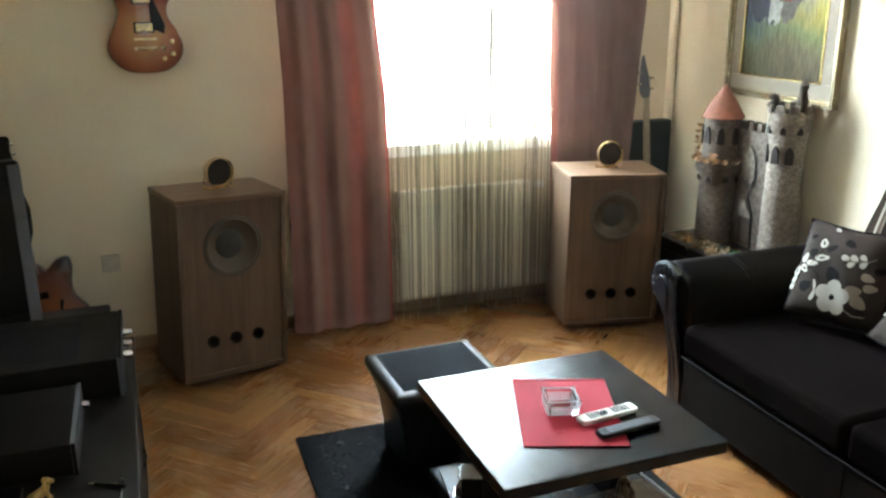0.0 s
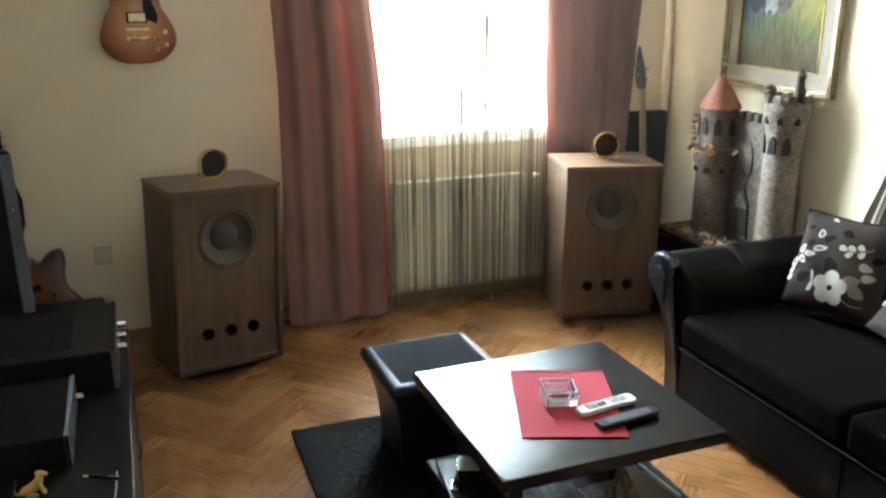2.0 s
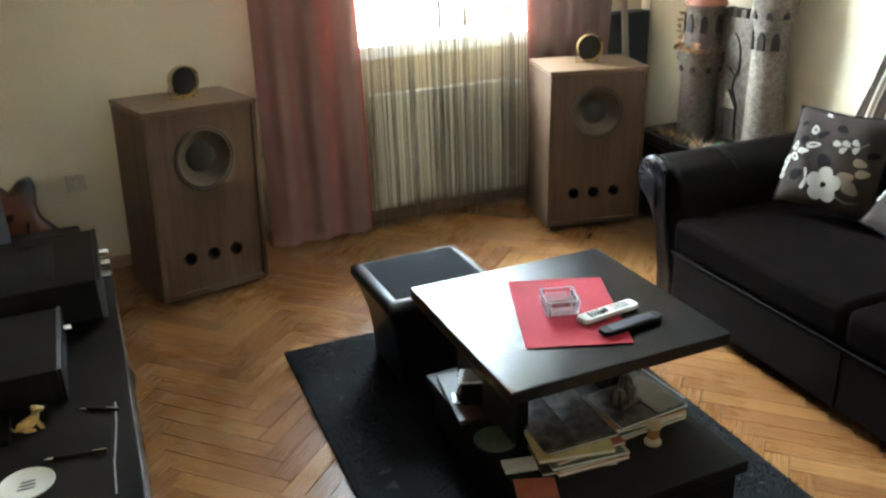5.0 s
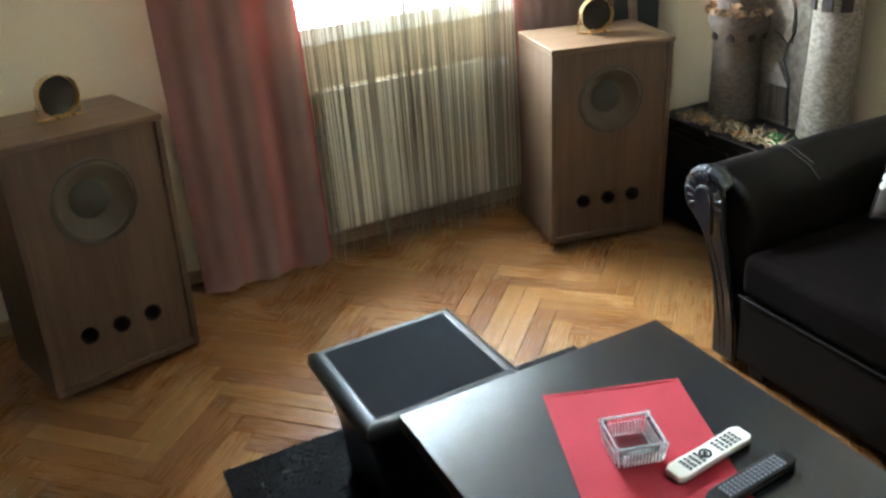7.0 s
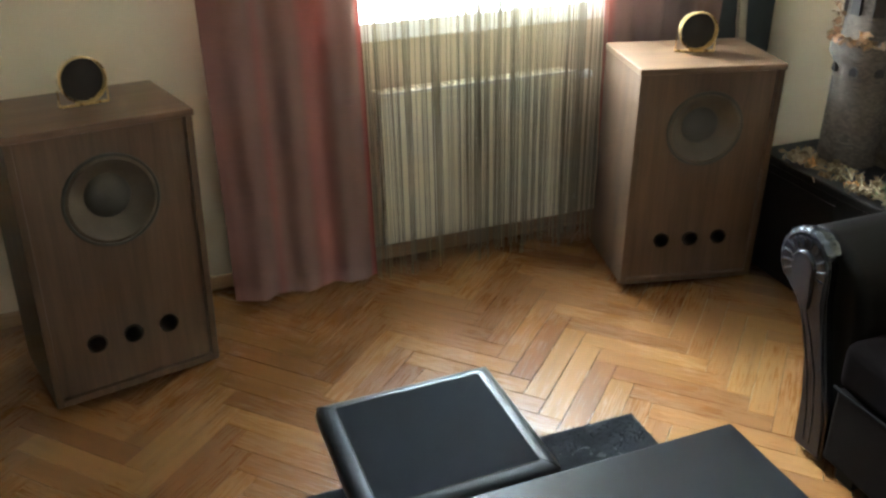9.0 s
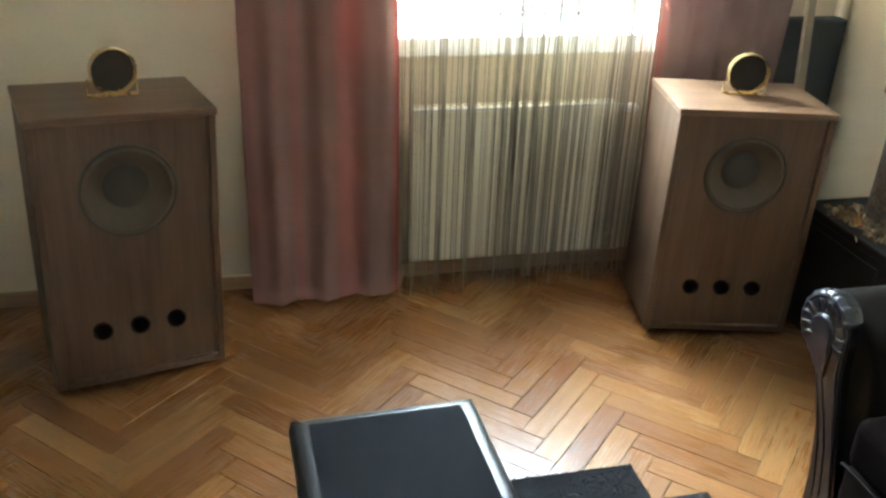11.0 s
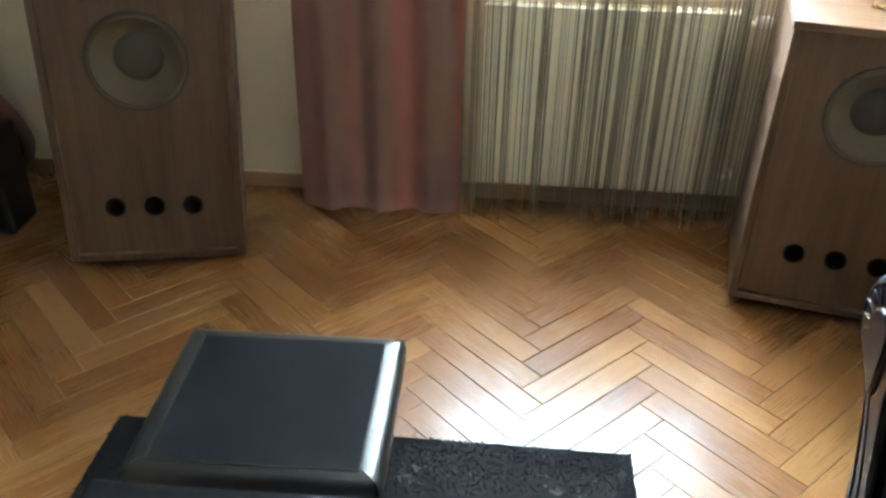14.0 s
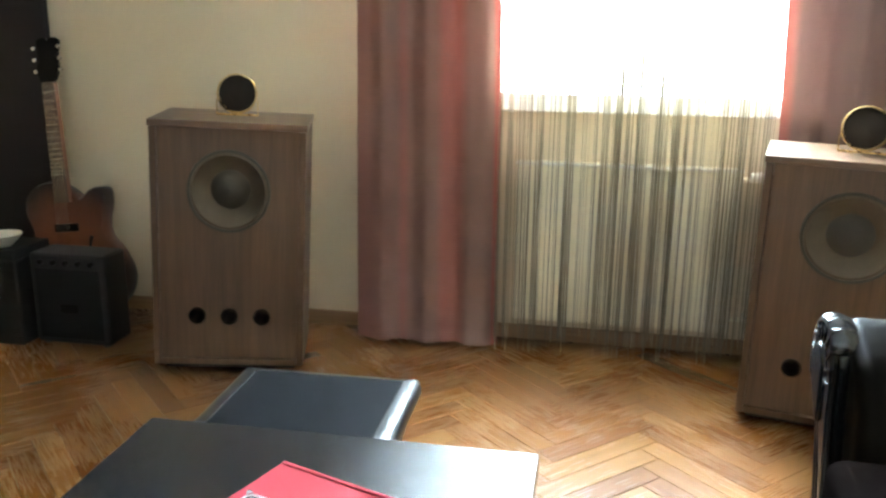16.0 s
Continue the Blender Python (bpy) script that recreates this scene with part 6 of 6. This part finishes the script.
def dog_figurine():
    """A small seated dog ornament as one plain shape."""
    m = plain("yellow_resin", (0.46, 0.29, 0.085), (0.27, 0.15, 0.045), 0.4, big=60, fine=200, relief=0.3)
    bm = bmesh.new()
    tube([(-0.038, 0, 0.012), (-0.030, 0, 0.016), (-0.014, 0, 0.020), (0.004, 0, 0.030), (0.014, 0, 0.043), (0.018, 0, 0.054)], [0.008, 0.0145, 0.0155, 0.0150, 0.0115, 0.0085], 14, bm)
    tube([(0.010, 0, 0.059), (0.019, 0, 0.061), (0.031, 0, 0.057), (0.038, 0, 0.055)], [0.008, 0.0115, 0.0075, 0.0045], 12, bm)
    for s in (-1, 1):
        tube([(0.012, s * 0.008, 0.034), (0.017, s * 0.009, 0.014), (0.022, s * 0.009, 0.003), (0.030, s * 0.009, 0.003)], [0.0065, 0.0052, 0.0045, 0.0035], 8, bm)
        tube([(-0.022, s * 0.012, 0.014), (-0.008, s * 0.015, 0.008), (0.006, s * 0.015, 0.004)], [0.010, 0.0075, 0.004], 8, bm)
        tube([(0.012, s * 0.009, 0.067), (0.009, s * 0.013, 0.058), (0.011, s * 0.013, 0.049)], [0.004, 0.005, 0.002], 8, bm)
    tube([(-0.040, 0, 0.010), (-0.050, 0.004, 0.014), (-0.053, 0.006, 0.024)], [0.005, 0.004, 0.002], 8, bm)
    solid("dog_figurine", bm, m, "small yellow seated dog ornament on the media stand", "figurine", m=pose(-0.018, 2.085, STAND_Z + 0.0005, 0, 0, 10) @ Matrix.Scale(0.82, 4))


dog_figurine()


def stand_clutter():
    d = thing("white_dish", -0.025, 1.862, STAND_Z + 0.0005, 0, "round white dish with printed lines on the stand", "dish")
    part("dish", lathe([(0.0, 0.0), (0.040, 0.0), (0.050, 0.006), (0.056, 0.009), (0.054, 0.011), (0.042, 0.006), (0.0, 0.004)], 40), M_IVORY, d)
    for k in range(3):
        part("printed_line", box(-0.018 + 0.003 * k, 0.016, -0.014 + 0.012 * k, -0.009 + 0.012 * k, 0.0042, 0.0052), M_GREY, d)
    b2 = thing("set_top_box", 0.03, 1.60, STAND_Z + 0.0005, 4, "flat glossy black set-top box on the stand", "set-top box", "hi-fi devices")
    part("case", box(-0.13, 0.10, -0.10, 0.10, 0.004, 0.034, 0.003), M_DARK, b2)
    part("chrome_line", box(0.1002, 0.1025, -0.10, 0.10, 0.026, 0.032, 0.0005), M_CHROME, b2, "chrome front line")
    for x in (-0.1, 0.07):
        for y in (-0.08, 0.08):
            part("foot", box(x - 0.01, x + 0.01, y - 0.01, y + 0.01, 0.0, 0.0041), M_GREY, b2)
    for k, (x, y, rz, ll) in enumerate(((0.125, 2.10, 62, 0.10), (0.07, 1.93, 80, 0.13))):
        p = thing("pen", x, y, STAND_Z + 0.0048, rz, "dark pen with a chrome tip lying on the stand", "pen", "pens")
        part("barrel", tube([(0, -ll / 2, 0), (0, ll / 2 - 0.02, 0)], 0.0045, 10), M_DARK, p)
        part("tip", tube([(0, ll / 2 - 0.0198, 0), (0, ll / 2 - 0.008, 0), (0, ll / 2, 0)], [0.0044, 0.0035, 0.001], 10), M_CHROME, p, "chrome tip")
        part("clip", box(-0.0015, 0.0015, -ll / 2, -ll / 2 + 0.03, 0.0046, 0.0062), M_CHROME, p)
    c = thing("cable", 0.15, 1.98, STAND_Z + 0.0005, 0, "thin pale cable lying along the media stand", "cable")
    part("cord", tube([(0.012, 0.14, 0.0016), (0.010, 0.06, 0.0016), (0.004, -0.02, 0.0016), (-0.004, -0.11, 0.0016), (-0.006, -0.22, 0.0016)], 0.0014, 6), M_PALEGREY, c)
    g = thing("game_console", -0.12, 2.09, STAND_Z + 0.0005, 0, "low glossy black box under the clutter", "console", "hi-fi devices")
    part("case", box(-0.11, 0.055, -0.055, 0.055, 0.0, 0.018, 0.004), M_DARK, g)


stand_clutter()


# ---- amplifier box beside the guitar ----
def guitar_amp():
    a = thing("guitar_amplifier", -0.062, 3.985, 0.0, 0, "low black guitar amplifier standing before the guitar", "amplifier")
    tolex = plain("black_tolex", (0.016, 0.015, 0.015), (0.010, 0.009, 0.010), 0.55, big=8, fine=220, relief=0.4)
    part("cabinet", box(-0.150, 0.150, -0.075, 0.070, 0.008, 0.350, 0.012, 3), tolex, a)
    part("speaker_cloth", box(-0.128, 0.128, -0.080, -0.0752, 0.030, 0.295, 0.002), M_DARKMATT, a, "black speaker cloth")
    part("badge", box(-0.035, 0.035, -0.0835, -0.0802, 0.13, 0.165, 0.002), M_DARK, a, "small dark badge")
    for k in range(5):
        part("dial", lathe([(0.010, 0.0), (0.009, 0.010), (0.0, 0.0102)], 16, m=pose(-0.10 + k * 0.05, -0.075, 0.320, 90)), M_DARK, a)
    for x in (-0.12, 0.12):
        for y in (-0.05, 0.05):
            part("foot", lathe([(0.014, 0.0), (0.014, 0.0085), (0, 0.0086)], 14, m=pose(x, y, 0)), M_GREY, a)


guitar_amp()
solid("bowl", lathe([(0.0, 0.0), (0.030, 0.0), (0.034, 0.004), (0.052, 0.022), (0.066, 0.040), (0.068, 0.044), (0.064, 0.044), (0.050, 0.026), (0.030, 0.010), (0.0, 0.008)], 40), M_IVORY, "white glazed bowl on the black storage box", "bowl", m=pose(-0.325, 3.93, 0.3655))


def storage_box():
    s = thing("storage_box", -0.50, 3.97, 0.0, 0, "plain black storage box beside the guitar amplifier", "box")
    part("body", box(-0.24, 0.26, -0.10, 0.10, 0.0, 0.325, 0.008, 2), M_DARKMATT, s)
    part("lid", box(-0.244, 0.264, -0.104, 0.104, 0.3252, 0.365, 0.008, 2), M_DARKMATT, s)


storage_box()


# ---- parquet ----
def parquet():
    m, nt, b = nodes_of("oak_parquet")
    oi, geo = nt.nodes.new("ShaderNodeObjectInfo"), nt.nodes.new("ShaderNodeNewGeometry")
    rand = maths(nt, 'FRACT', maths(nt, 'ADD', oi.outputs["Random"], geo.outputs["Random Per Island"]), 0.0)
    uv = nt.nodes.new("ShaderNodeUVMap").outputs[0]
    shift = nt.nodes.new("ShaderNodeCombineXYZ")
    nt.links.new(maths(nt, 'MULTIPLY', rand, 37.0), shift.inputs[0])
    nt.links.new(maths(nt, 'MULTIPLY', rand, 11.0), shift.inputs[1])
    long = noise_node(nt, mapped(nt, uv, (2.2, 26, 1), shift.outputs[0]), 1.0, 5.0, 0.6)
    fine = noise_node(nt, mapped(nt, uv, (9, 240, 1), shift.outputs[0]), 1.0, 3.0, 0.6)
    tone = ramp(nt, rand, [(0.0, (0.150, 0.056, 0.0165)), (0.18, (0.168, 0.066, 0.0195)), (0.45, (0.192, 0.080, 0.0245)), (0.72, (0.224, 0.099, 0.0320)), (0.9, (0.270, 0.133, 0.0460)), (1.0, (0.165, 0.063, 0.0190))])
    grain = ramp(nt, maths(nt, 'ADD', maths(nt, 'MULTIPLY', long, 0.84), maths(nt, 'MULTIPLY', fine, 0.16)), [(0.27, (0.60, 0.51, 0.43)), (0.42, (0.90, 0.86, 0.80)), (0.66, (1.10, 1.07, 1.01))])
    col = mix(nt, 1.0, tone, grain, 'MULTIPLY')
    tc = nt.nodes.new("ShaderNodeNewGeometry").outputs["Position"]
    wear = noise_node(nt, tc, 1.6, 3.0)
    nt.links.new(mix(nt, 0.3, col, mix(nt, wear, col, (0.15, 0.07, 0.027))), b.inputs["Base Color"])
    rr = maths(nt, 'ADD', to_range(nt, wear, 0.18, 0.29), maths(nt, 'MULTIPLY', fine, 0.08))
    nt.links.new(rr, b.inputs["Roughness"])
    set_in(b, "Coat Weight", 0.35), set_in(b, "Coat Roughness", 0.14)
    wave = noise_node(nt, tc, 9.0, 2.0)
    bump(nt, b, maths(nt, 'ADD', maths(nt, 'MULTIPLY', wave, 1.3), maths(nt, 'ADD', maths(nt, 'MULTIPLY', long, 0.6), maths(nt, 'MULTIPLY', fine, 0.2))), 0.14, 0.0022)
    W, L, g = 0.0735, 0.407, 0.0004
    ORX, ORY = 2.030 + (L - W) / math.sqrt(2), 3.381 - (L + W) / math.sqrt(2)
    r2 = math.sqrt(0.5)

    def block(bmx, m4):
        """One stave, length along its own x, top at zero."""
        hl, hw, c = L / 2 - g, W / 2 - g, 0.0009
        lay = bmx.loops.layers.uv.verify()
        lo = [(-hl, -hw, -0.012), (hl, -hw, -0.012), (hl, hw, -0.012), (-hl, hw, -0.012)]
        mi = [(x, y, -c) for x, y, _ in lo]
        up = [(math.copysign(hl - c, x), math.copysign(hw - c, y), 0.0) for x, y, _ in lo]
        rows = [[(bmx.verts.new(m4 @ Vector(p)), p) for p in ring] for ring in (lo, mi, up)]
        fs = []
        for a, bb in zip(rows, rows[1:]):
            for i in range(4):
                fs.append((a[i], a[(i + 1) % 4], bb[(i + 1) % 4], bb[i]))
        fs.append(tuple(rows[2]))
        for f in fs:
            face = bmx.faces.new([v for v, _ in f])
            for loop, (_, p) in zip(face.loops, f):
                loop[lay].uv = (p[0], p[1])

    bm1 = bmesh.new()
    block(bm1, Matrix.Identity(4))
    stave = bpy.data.meshes.new("stave")
    bm1.to_mesh(stave)
    bm1.free()
    stave.materials.append(m)
    rest = bmesh.new()
    rnd = random.Random(11)
    count = 0
    spots = []
    for j in range(-9, 10):
        for k in range(-60, 61):
            for kind in (0, 1):
                if kind == 0:
                    u, v, ang = k * W + L / 2, k * W + W / 2, 135
                else:
                    u, v, ang = k * W + L + W / 2, (k + 1) * W - L / 2, 45
                u, v = u + j * L, v - j * L
                x, y = ORX + (v - u) * r2, ORY + (u + v) * r2
                if LEFT_X - 0.12 < x < WALL_X + 0.12 and BACK_Y - 0.12 < y < WALL_Y + 0.12:
                    spots.append((x, y, ang))
    for x, y, ang in spots:
        m4 = pose(x, y, rnd.uniform(-0.0003, 0.0), rnd.uniform(-0.22, 0.22), rnd.uniform(-0.07, 0.07), ang + rnd.choice((0, 180))) @ Matrix.Diagonal((1 - rnd.uniform(0, 0.003), 1 - rnd.uniform(0, 0.016), 1, 1))
        if 0.25 < x < 2.45 and 2.45 < y < WALL_Y and count < 300:
            ob = new("stave", stave)
            ob.parent = FLOOR
            ob.matrix_basis = m4
            count += 1
        else:
            block(rest, m4)
    me = bpy.data.meshes.new("parquet_field")
    rest.to_mesh(me)
    rest.free()
    me.materials.append(m)
    ob = new("parquet_field", me)
    ob.parent = FLOOR
    tagged(ob, kind="stuff")


parquet()
